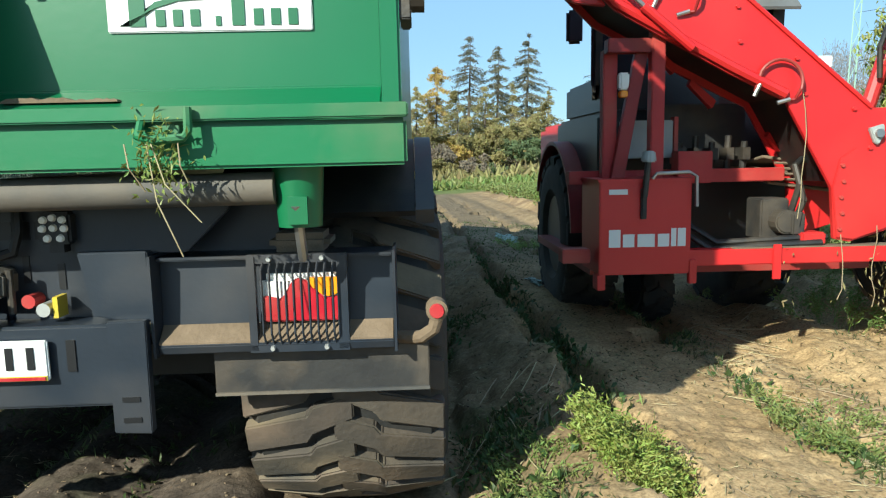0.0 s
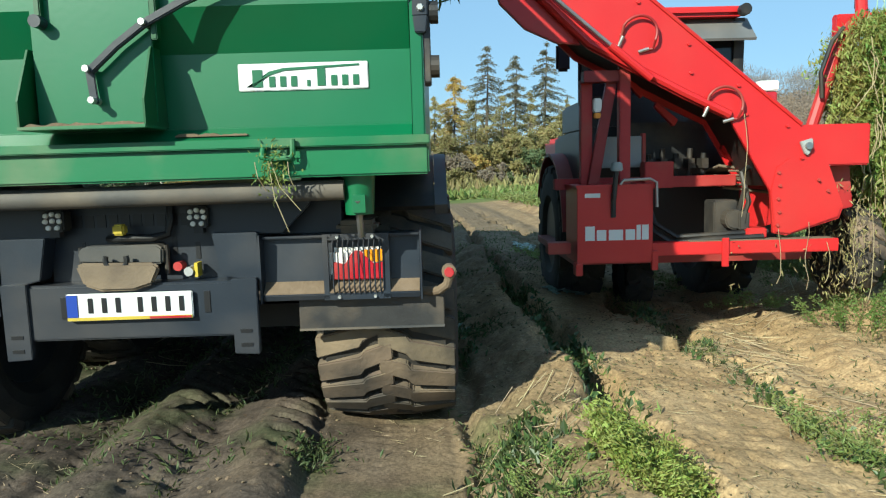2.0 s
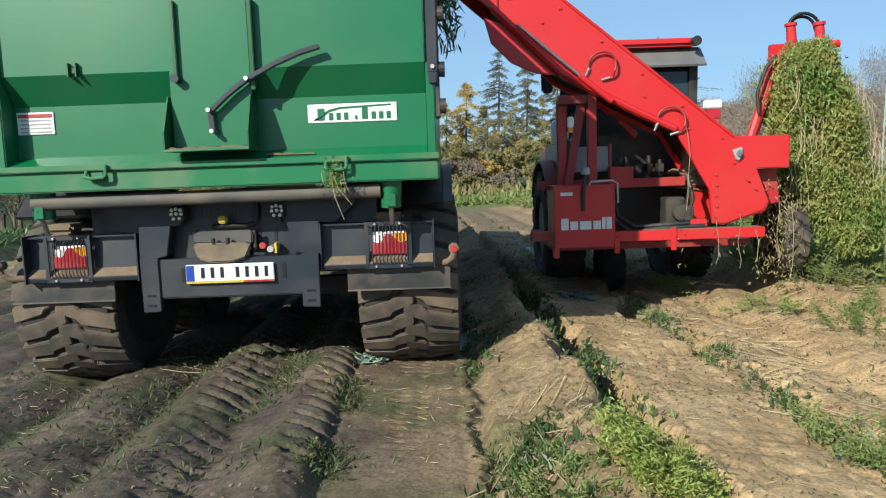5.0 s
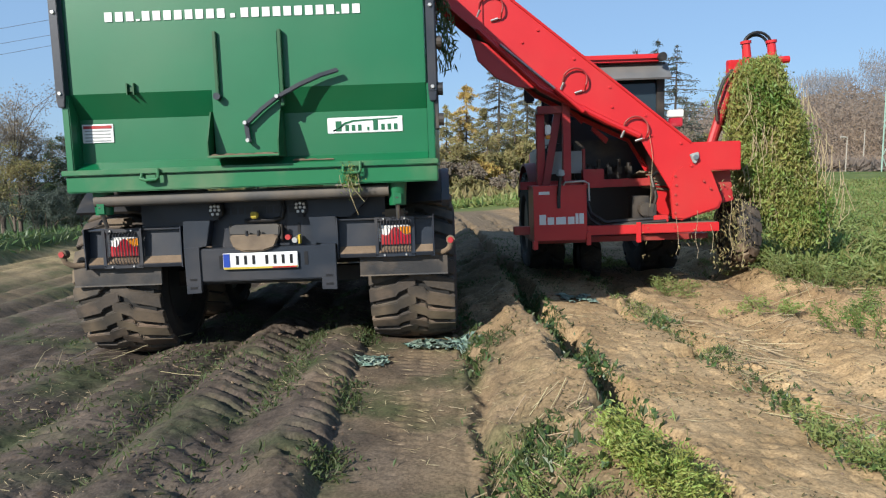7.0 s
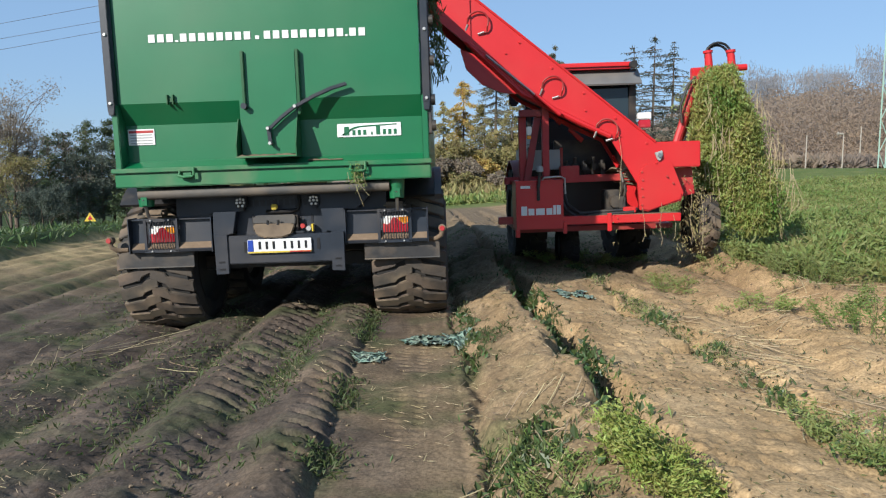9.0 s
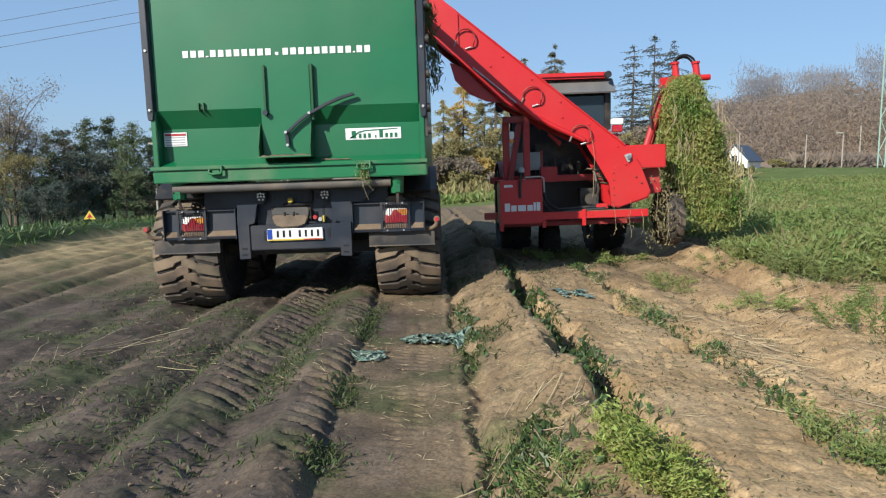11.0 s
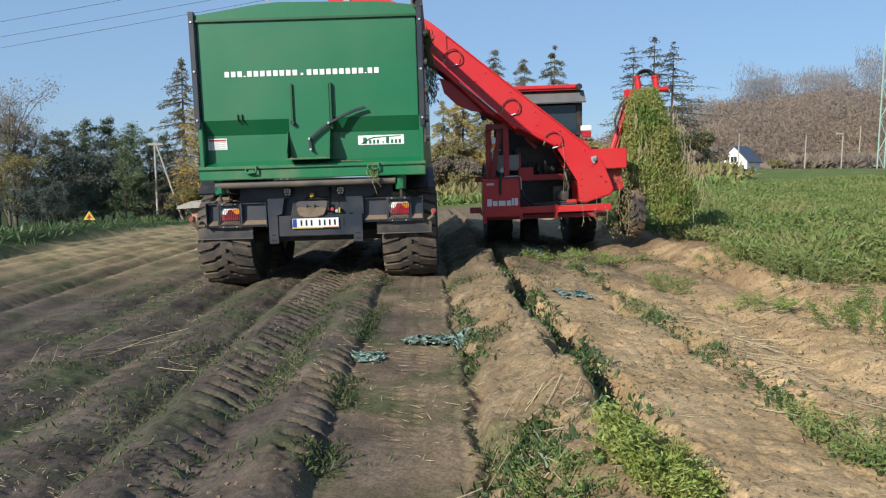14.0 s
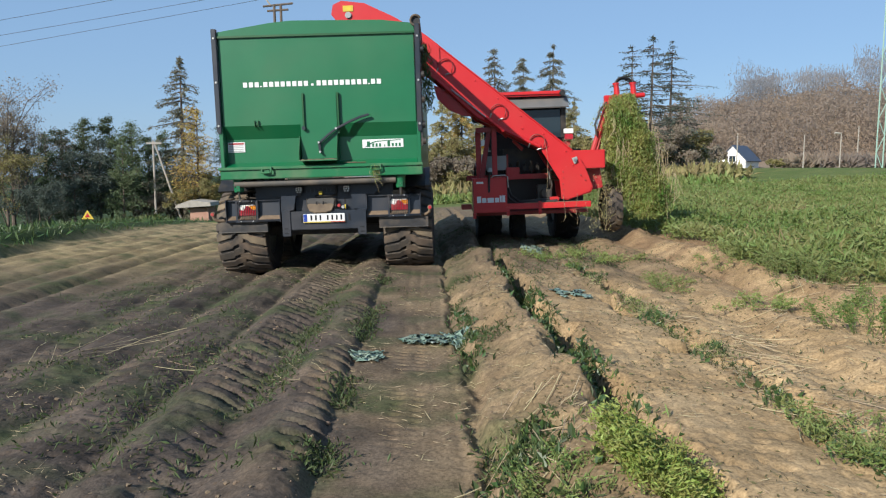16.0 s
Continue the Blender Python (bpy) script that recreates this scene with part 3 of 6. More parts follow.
def make_trailer():
    t = thing("trailer", "green tipping farm trailer with dark grey chassis and muddy tyres", "trailer")
    XL, XR = -1.30, 1.195
    # tailgate: upper sheet, inward fold, lower sheet, outward ledge
    prof = [(0, 2.20), (0, 1.105), (0.10, 0.945), (0.10, 0.655), (-0.035, 0.60), (-0.035, 0.575), (0.05, 0.575), (0.14, 0.66), (0.14, 0.96), (0.04, 1.12), (0.04, 2.20)]
    bm = bmesh.new()
    prism_x(bm, prof, XL + 0.05, XR - 0.05)
    tail = part("tailgate", bm, M["green"], t, "glossy green folded steel tailgate", bevel=0.004)
    part("side_frame", B((XL, XL + 0.048, -0.03, 0.14, 0.60, 1.10)), M["green"], t, bevel=0.006)
    part("side_frame", B((XR - 0.048, XR, -0.03, 0.14, 0.60, 1.10)), M["green"], t, bevel=0.006)
    part("bottom_sill", B((XL - 0.02, XR + 0.01, -0.02, 0.10, 0.455, 0.568)), M["green_dirty"], t, "dusty green bottom sill", bevel=0.008)
    part("ledge_strip", B((XL - 0.035, XR + 0.015, -0.045, 0.0, 0.570, 0.605)), M["green_dirty"], t, bevel=0.004)
    # the body behind
    part("side_wall", B((XL, XL + 0.05, 0.05, 6.4, 0.5, 2.2)), M["green"], t, bevel=0.01)
    part("side_wall", B((XR - 0.05, XR, 0.05, 6.4, 0.5, 2.2)), M["green"], t, bevel=0.01)
    part("front_wall", B((XL, XR, 6.4, 6.46, 0.5, 2.3)), M["green"], t, bevel=0.01)
    part("floor_panel", B((XL, XR, 0.05, 6.4, 0.48, 0.54)), M["green_dark"], t)
    # dark corner straps with bolts
    for x, zb in ((XL - 0.022, 1.02), (XR - 0.036, 0.98)):
        bm = B((x, x + 0.058, -0.05, 0.02, zb + 0.06, 2.26))
        prism(bm, [(x + 0.008, zb), (x + 0.05, zb), (x + 0.058, zb + 0.06), (x, zb + 0.06)], -0.05, 0.02)
        s = part("corner_strap", bm, M["grey"], t, "dark grey bolted corner strap", bevel=0.004)
        bolts(s, [(x + 0.03, zb + 0.09 + 0.52 * k) for k in range(3)], -0.05, 0.016)
    bm = B((XR + 0.002, XR + 0.03, -0.02, 0.14, 0.80, 2.2))
    side = part("cover_track", bm, M["flap_rubber"], t, "dark steel track of the cover gear", bevel=0.004)
    for z in (0.86, 1.06, 1.36, 1.66, 1.96):
        bm = bmesh.new()
        rod(bm, (XR + 0.028, 0.0, z), (XR + 0.062, 0.0, z), 0.042, n=14)
        part("roller", bm, M["black"], side)
    # raised end board with its shallow gable
    bm = bmesh.new()
    prism(bm, [(XL + 0.03, 2.17), (XR - 0.03, 2.15), (XR - 0.05, 2.27), (0.75, 2.32), (-0.35, 2.34), (-0.6, 2.32), (XL + 0.03, 2.225)], -0.015, 0.05)
    part("end_board", bm, M["green"], t, "green gabled end board", bevel=0.006)
    part("top_rail", B((XL + 0.03, XR - 0.03, -0.028, 0.0, 2.15, 2.178)), M["green_dark"], t, bevel=0.004)
    bm = bmesh.new()
    rod(bm, (XR - 0.02, 0.0, 2.31), (XR - 0.02, 4.0, 2.31), 0.055, n=14)
    roll = part("cover_roll", bm, M["black"], t, "rolled black tarpaulin")
    bm = bmesh.new()
    tube(bm, arc((XR - 0.02, -0.02, 2.30), 0.06, 20, 330, 14), 0.014)
    part("strap", bm, M["rubber"], roll)
    # soil caught on the ledges
    for x0, x1, h in ((0.22, 0.40, 0.007), (0.40, 0.50, 0.004)):
        bm = bmesh.new()
        n = 12
        top = [(x0 + (x1 - x0) * k / n, 0.626 + h * (0.3 + rnd.random()) * (0 < k < n)) for k in range(n + 1)]
        prism(bm, [(x1, 0.622), (x0, 0.622)] + top, 0.0, 0.09)
        part("ledge_soil", bm, M["mud"], t, "dry soil caught on the ledge")
    # chute with cheeks, slide channel and lever
    part("chute_plate", B((-0.29, 0.165, -0.020, -0.004, 0.68, 1.47)), M["green"], t, bevel=0.003)
    for x in (-0.245, 0.185):
        part("slide_rail", B((x - 0.012, x + 0.012, -0.05, -0.004, 0.98 if x > 0 else 1.06, 1.475)), M["green_dark"], t, bevel=0.004)
    for x in (-0.31, 0.155):
        bm = bmesh.new()
        prism_x(bm, [(0.10, 0.665), (-0.135, 0.665), (-0.135, 0.76), (-0.03, 0.96), (0.06, 0.96)], x, x + 0.008)
        part("chute_cheek", bm, M["green_dark"], t, "dark green chute cheek")
    part("chute_lip", B((-0.312, 0.163, -0.14, 0.08, 0.655, 0.668)), M["green_dirty"], t, bevel=0.002)
    bm = bmesh.new()
    n = 16
    prism(bm, [(0.155, 0.668), (-0.30, 0.668)] + [(-0.30 + 0.455 * k / n, 0.670 + 0.012 * rnd.random()) for k in range(n + 1)], -0.12, 0.06)
    part("ledge_soil", bm, M["mud"], t, "dry soil lying in the chute")
    bm = bmesh.new()
    path = [(-0.065, 0.885), (0.04, 0.975), (0.14, 1.045), (0.30, 1.125), (0.44, 1.18), (0.56, 1.212)]
    lo = [(x + 0.013, z - 0.026) for x, z in path]
    prism(bm, path + lo[::-1], -0.075, -0.045)
    lever = part("lever", bm, M["grey"], t, "dark grey bent locking lever", bevel=0.005)
    bm = bmesh.new()
    prism(bm, [(-0.083, 0.895), (-0.05, 0.895), (-0.038, 0.75), (-0.068, 0.75)], -0.060, -0.048)
    part("link", bm, M["grey"], lever, bevel=0.003)
    for x, z in ((-0.066, 0.878), (-0.054, 0.763), (0.155, 1.04)):
        bm = bmesh.new()
        rod(bm, (x, -0.02, z), (x, -0.09, z), 0.013, n=8)
        part("pivot_bolt", bm, M["zinc"], lever)
    bm = bmesh.new()
    rod(bm, (-0.245, -0.01, 1.055), (-0.245, -0.075, 1.055), 0.024, n=12)
    part("knob", bm, M["grey"], t)
    bm = B((-0.86, -0.852, -0.03, 0.0, 1.09, 1.165), (-0.815, -0.807, -0.03, 0.0, 1.09, 1.165), (-0.86, -0.807, -0.012, -0.003, 1.11, 1.14))
    part("latch_bracket", bm, M["green_dark"], t)
    # plain stickers and marks
    bm = B((0.455, 0.972, 0.092, 0.0985, 0.797, 0.902))
    s = part("sticker", bm, M["white"], t, "white sticker with plain green marks", bevel=0.003)
    blocks(s, 0.495, 0.945, 0.811, 0.878, 0.0915, [(1.5, 1), (0.9, .6), (0.9, .6), (0.9, .6), (0.5, 0), (0.5, .35), (0.2, 0), (1.2, 1), (0.9, .6), (0.9, .6), (0.9, .6)], M["letter_green"], "mark", fill=0.55)
    bm = bmesh.new()
    prism(bm, [(0.487, 0.813), (0.517, 0.813), (0.577, 0.870), (0.637, 0.883), (0.937, 0.893), (0.937, 0.886), (0.637, 0.872), (0.577, 0.855)], 0.0885, 0.0915)
    part("mark", bm, M["letter_green"], s)
    s = part("sticker", B((-1.235, -1.02, 0.092, 0.0985, 0.79, 0.915)), M["white"], t, "small white sticker with red and dark bars", bevel=0.002)
    part("mark", B((-1.225, -1.03, 0.089, 0.0915, 0.885, 0.905)), M["red_lens"], s)
    part("mark", B(*[(-1.215, -1.04, 0.089, 0.0915, 0.80 + 0.022 * k, 0.808 + 0.022 * k) for k in range(4)]), M["grey_panel"], s)
    word = lambda n, h=1.0: [(1, h)] * n
    blocks(t, -0.985, 0.735, 1.565, 1.625, -0.0025, word(3) + [(.5, .2)] + word(8) + [(.3, 0), (.6, .45), (.3, 0)] + word(9) + [(.4, .2)] + word(2), M["white"], "lettering_bar", label="plain white bar", fill=0.70)
    # sill hooks
    for x in (-0.735, 0.625):
        bm = bmesh.new()
        tube(bm, [(x - 0.06, -0.03, 0.575), (x - 0.06, -0.06, 0.535), (x - 0.02, -0.07, 0.525), (x + 0.05, -0.07, 0.53), (x + 0.06, -0.065, 0.545), (x + 0.06, -0.06, 0.60)], 0.011)
        box(bm, x - 0.03, x + 0.035, -0.045, -0.015, 0.52, 0.56)
        part("hook", bm, M["green_dirty"], t, "green sill hook")
    for o in t.children_recursive:
        if o.matrix_basis == Matrix.Identity(4):
            o.data.transform(pose(0, -0.10, 0))
        else:
            o.matrix_basis = pose(0, -0.10, 0) @ o.matrix_basis
    # chassis: dusty tube, gussets, centre plate, beam, legs
    bm = bmesh.new()
    rod(bm, (-1.17, -0.035, 0.395), (0.86, -0.035, 0.402), 0.042, n=18)
    part("cross_tube", bm, M["grey_dusty"], t, "dusty grey cross tube")
    part("sub_frame", B((-1.0, 0.8, 0.3, 0.42, 0.12, 0.42), (-0.62, -0.5, 0.4, 5.5, 0.15, 0.42), (0.30, 0.42, 0.4, 5.5, 0.15, 0.42)), M["grey"], t)
    # Plain near-black block added to darken the space under the body
    part("under_frame", B((-0.72, 0.52, 1.7, 5.2, -0.28, 0.14)), M["letter_shade_dark"], t, "near-black block filling the shade under the body", bevel=0.02)
    for sx in (1, -1):
        f = lambda pts: [((x if sx > 0 else -0.175 - x), z) for x, z in pts]
        bm = bmesh.new()
        prism(bm, f([(0.24, 0.37), (0.69, 0.365), (0.68, 0.335), (0.56, 0.22), (0.24, 0.225)]), 0.16, 0.20)
        part("gusset", bm, M["grey"], t, bevel=0.004)
        bm = bmesh.new()
        prism(bm, f([(0.265, 0.23), (0.46, 0.23), (0.47, 0.03), (0.40, 0.03), (0.30, 0.05)]), 0.12, 0.22)
        part("bracket", bm, M["grey"], t, bevel=0.004)
        bm = bmesh.new()
        prism(bm, f([(0.345, 0.04), (0.455, 0.04), (0.452, -0.285), (0.345, -0.28)]), 0.085, 0.12)
        leg = part("bracket_leg", bm, M["grey"], t, bevel=0.003)
        a = 0.40 if sx > 0 else -0.175 - 0.40
        pieces("slot", [(a - 0.025, a + 0.025, 0.082, 0.0845, -0.19, -0.175), (a - 0.025, a + 0.025, 0.082, 0.0845, -0.25, -0.235)], M["letter_shade_dark"], leg)
    part("centre_plate", B((-0.47, 0.295, 0.22, 0.25, 0.02, 0.36)), M["grey"], t, bevel=0.004)
    pieces("slot", [(0.065, 0.085, 0.2165, 0.2195, 0.135, 0.215), (0.165, 0.185, 0.2165, 0.2195, 0.115, 0.19), (-0.33, -0.315, 0.2165, 0.2195, 0.13, 0.20)], M["letter_shade_dark"], t)
    pieces("cut_out_mark", [*[(-0.36 + 0.052 * k, -0.322 + 0.052 * k, 0.216, 0.2195, 0.262, 0.315) for k in range(10)]], M["letter_shade_dark"], t, "dark cut-out mark")
    part("beam", B((-0.56, 0.36, 0.10, 0.22, -0.205, 0.03)), M["grey"], t, "dark grey rear beam", bevel=0.008)
    pieces("slot", [(-0.385, -0.36, 0.096, 0.0995, -0.11, -0.02), (0.225, 0.25, 0.096, 0.0995, -0.10, -0.01)], M["letter_shade_dark"], t)
    plate = part("number_plate", B((-0.352, 0.182, 0.075, 0.09, -0.118, -0.004)), M["white"], t, "white number plate with dark bars and blue end", bevel=0.004)
    part("band", B((-0.348, -0.303, 0.071, 0.0745, -0.102, -0.008)), M["blue"], plate)
    part("band", B((-0.348, 0.179, 0.071, 0.0745, -0.116, -0.103)), M["yellow"], plate)
    part("band", B((0.0, 0.175, 0.0675, 0.0705, -0.114, -0.105)), M["red_lens"], plate)
    blocks(plate, -0.278, 0.165, -0.085, -0.022, 0.0745, word(3) + [(.6, 0)] + word(4), M["letter_shade_dark"], "bar", fill=0.34)
    # towing jaw with dusty deflector
    bm = bmesh.new()
    prism(bm, [(-0.30, 0.115), (-0.27, 0.03), (-0.20, 0.005), (-0.06, 0.005), (0.02, 0.03), (0.055, 0.10), (0.03, 0.12), (-0.27, 0.125)], 0.07, 0.10)
    part("deflector", bm, M["rust"], t, "dusty rounded deflector plate", bevel=0.010)
    bm = bmesh.new()
    prism(bm, [(-0.30, 0.12), (0.05, 0.108), (0.055, 0.175), (0.03, 0.19), (-0.28, 0.19), (-0.31, 0.165)], 0.12, 0.215)
    jaw = part("jaw", bm, M["grey_dusty"], t, "dusty grey towing jaw", bevel=0.008)
    bm = bmesh.new()
    tube(bm, arc((-0.13, 0.085, 0.135), 0.045, 160, 380, 12), 0.012)
    part("jaw_ring", bm, M["black"], jaw)
    for x in (-0.305, 0.06):
        bm = bmesh.new()
        rod(bm, (x, 0.15, 0.06), (x, 0.15, 0.185), 0.011, n=8)
        part("jaw_pin", bm, M["black"], jaw)
    bm = B((-0.145, -0.095, 0.10, 0.15, 0.235, 0.28))
    part("coupling_cap", bm, M["yellow"], t, "yellow coupling cap", bevel=0.008)
    bm = bmesh.new()
    tube(bm, [(-0.2, 0.19, 0.215), (-0.12, 0.14, 0.22), (0.0, 0.16, 0.215), (0.06, 0.18, 0.23), (0.075, 0.19, 0.29), (0.07, 0.2, 0.35)], 0.016)
    part("hose", bm, M["black"], t, "black air hose")
    bm = bmesh.new()
    rod(bm, (0.10, 0.22, 0.09), (0.10, 0.16, 0.09), 0.02, n=12)
    part("coupling", bm, M["red_dusty"], t, "red air coupling")
    bm = bmesh.new()
    rod(bm, (0.155, 0.22, 0.07), (0.155, 0.13, 0.07), 0.02, n=12)
    cp = part("coupling", bm, M["zinc"], t, "grey air coupling with yellow tab")
    part("tab", B((0.178, 0.192, 0.14, 0.20, 0.045, 0.105)), M["yellow"], cp)
    for x in (-0.40, 0.21):
        lamp = part("work_lamp", B((x - 0.045, x + 0.045, 0.12, 0.20, 0.255, 0.345)), M["black"], t, "square black work lamp with round lenses", bevel=0.008)
        for px, pz in ((-0.026, 0.024), (0, 0.030), (0.026, 0.024), (-0.030, 0), (0, 0.002), (0.030, 0), (-0.018, -0.027), (0.018, -0.027)):
            bm = bmesh.new()
            rod(bm, (x + px, 0.12, 0.30 + pz), (x + px, 0.110, 0.30 + pz), 0.0115, 0.009, 10)
            part("lens", bm, M["white_lens"], lamp)
        part("lamp_foot", B((x - 0.02, x + 0.02, 0.13, 0.17, 0.232, 0.255)), M["black"], lamp)
    # lamp carriers with grilles
    for x0, x1, dz in ((0.47, 1.15, 0.0), (-1.345, -0.66, -0.018)):
        bm = bmesh.new()
        prism_x(bm, [(0.15, 0.205 + dz), (0.30, 0.205 + dz), (0.30, -0.07 + dz), (0.13, -0.07 + dz), (0.12, -0.045 + dz), (0.178, 0.0 + dz), (0.190, 0.19 + dz), (0.15, 0.195 + dz)], x0, x1)
        carrier = part("lamp_carrier", bm, M["grey"], t, "dusty dark grey lamp carrier", bevel=0.003)
        bm = bmesh.new()
        prism_x(bm, [(0.125, -0.043 + dz), (0.176, 0.002 + dz), (0.176, 0.007 + dz), (0.125, -0.036 + dz)], x0 + 0.004, x1 - 0.004)
        part("dust_layer", bm, M["mud"], carrier, "pale dust lying on the sloping shelf")
        pieces("end_plate", [(x0 - 0.008, x0, 0.11, 0.30, -0.075 + dz, 0.215 + dz), (x1, x1 + 0.008, 0.11, 0.30, -0.075 + dz, 0.215 + dz)], M["grey"], carrier)
        cx = (0.88 if x0 > 0 else -1.08)
        lamp = part("tail_lamp", B((cx - 0.122, cx + 0.122, 0.16, 0.25, -0.002 + dz, 0.148 + dz)), M["white_lens"], t, "red, white and orange tail lamp", bevel=0.02)
        bm = bmesh.new()
        prism(bm, [(cx - 0.108, 0.012 + dz), (cx + 0.110, 0.012 + dz), (cx + 0.112, 0.085 + dz), (cx + 0.07, 0.078 + dz), (cx + 0.012, 0.136 + dz), (cx - 0.018, 0.136 + dz), (cx - 0.055, 0.078 + dz), (cx - 0.108, 0.090 + dz)], 0.150, 0.162)
        part("red_glass", bm, M["red_lens"], lamp, bevel=0.004)
        bm = bmesh.new()
        prism(bm, [(cx + 0.022, 0.138 + dz), (cx + 0.110, 0.138 + dz), (cx + 0.110, 0.092 + dz), (cx + 0.085, 0.084 + dz), (cx + 0.066, 0.086 + dz), (cx + 0.035, 0.112 + dz)], 0.146, 0.164)
        part("orange_glass", bm, M["orange"], lamp)
        g0, g1 = (cx - 0.145, cx + 0.14)
        bm = bmesh.new()
        for k in range(10):
            x = cx - 0.10 + 0.2 * k / 9
            tube(bm, [(x, 0.15, 0.20 + dz), (x, 0.10, 0.17 + dz), (x, 0.10, -0.01 + dz), (x, 0.13, -0.055 + dz)], 0.0034, 5)
        for a0, a1 in ((g0, g0 + 0.022), (g1 - 0.03, g1)):
            box(bm, a0, a1, 0.122, 0.15, -0.065 + dz, 0.205 + dz)
        box(bm, g0, g1, 0.126, 0.15, 0.185 + dz, 0.21 + dz)
        box(bm, g0, g1, 0.122, 0.15, -0.07 + dz, -0.05 + dz)
        grille = part("grille", bm, M["grey"], t, "dark grey lamp guard grille")
        bolts(grille, [(cx - 0.08, 0.198 + dz), (cx + 0.07, 0.198 + dz), (cx - 0.08, -0.058 + dz), (cx + 0.075, -0.058 + dz)], 0.122, 0.009)
    # hinge posts of the body
    for x in (0.915, -1.13):
        bm = bmesh.new()
        rod(bm, (x, 0.0, 0.30), (x, 0.0, 0.47), 0.058, 0.07, 16)
        box(bm, x - 0.02, x + 0.03, -0.072, -0.045, 0.31, 0.38)
        post = part("hinge_post", bm, M["green"], t, "green hinge post")
        bm = bmesh.new()
        rod(bm, (x, 0.02, 0.21), (x, -0.065, 0.36), 0.014, n=8)
        part("pin", bm, M["steel"], post)
        part("step_block", B((x - 0.13, x + 0.05, 0.20, 0.38, 0.205, 0.26)), M["rust"], t, bevel=0.02)
    # mud flaps and mudguards
    for x0, x1, dz in ((0.61, 1.25, 0), (-1.48, -0.84, -0.01)):
        flap = part("mud_flap", B((x0, x1, 0.185, 0.205, -0.212 + dz, -0.072 + dz)), M["flap_rubber"], t, "scuffed black mud flap", bevel=0.003)
        part("flap_edge", B((x0, x1, 0.176, 0.185, -0.212 + dz, -0.203 + dz)), M["grey_dusty"], flap)
        bm = bmesh.new()
        ring = lambda r: [(p[1], p[2]) for p in arc((0, 0.88, -0.22), r, 20, 136, 16, "x")]
        # Black stands for the shaded hollow, the outer strip for its sunlit edge
        prism_x(bm, ring(0.76) + ring(0.735)[::-1], x0 - 0.02, x1 - 0.03)
        guard = part("mudguard", bm, M["black"], t, "mudguard over the tyre, coloured black for shade")
        bm = bmesh.new()
        prism_x(bm, ring(0.765) + ring(0.70)[::-1], x1 - 0.028, x1 + 0.03)
        part("guard_lip", bm, M["guard"], guard, "dusty blue-grey outer strip, coloured as sunlit")
    # side markers on rubber arms
    for sx, xb, xe, zb in ((1, 1.13, 1.275, -0.02), (-1, -1.38, -1.53, -0.03)):
        bm = bmesh.new()
        tube(bm, [(xb + sx * 0.02, 0.20, zb - 0.035), (xb + sx * 0.08, 0.185, zb - 0.035), (xe - sx * 0.045, 0.17, zb - 0.03), (xe - sx * 0.01, 0.16, zb - 0.005), (xe, 0.155, zb + 0.03)], 0.020, 10)
        arm = part("marker_arm", bm, M["mud"], t, "bent dusty rubber marker arm")
        bm = bmesh.new()
        rod(bm, (xe, 0.20, zb + 0.052), (xe, 0.135, zb + 0.052), 0.032, n=16)
        part("marker_ring", bm, M["mud"], arm, bevel=0.004)
        bm = bmesh.new()
        rod(bm, (xe, 0.145, zb + 0.052), (xe, 0.127, zb + 0.052), 0.025, 0.02, 16)
        part("marker_lens", bm, M["red_lens"], arm, "red round lens")
    pieces("axle", [(-1.2, 0.95, 0.80, 0.92, -0.32, -0.20), (-1.2, 0.95, 2.30, 2.42, -0.32, -0.20)], M["black"], t)
    # stretch and shift the whole body to fit the camera's view
    size = Matrix.Translation((0.03, 0, 0)) @ Matrix.Diagonal((1.03, 1, 1.045, 1))
    for o in t.children_recursive:
        if o.matrix_basis == Matrix.Identity(4):
            o.data.transform(size)
        else:
            o.matrix_basis = pose(*(size @ o.matrix_basis.translation))
    wheels = []
    for x, y, z in ((1.035, 0.87, -0.225), (-1.215, 0.82, -0.265), (1.01, 2.35, -0.225), (-1.215, 2.31, -0.265)):
        wheels.append((make_wheel(t, pose(x, y, z), 0.335, 0.585, 0.33, 25, 0.028, 0.24), x, y, z, 0.62))
    return t, wheels


trailer, trailer_wheels = make_trailer()


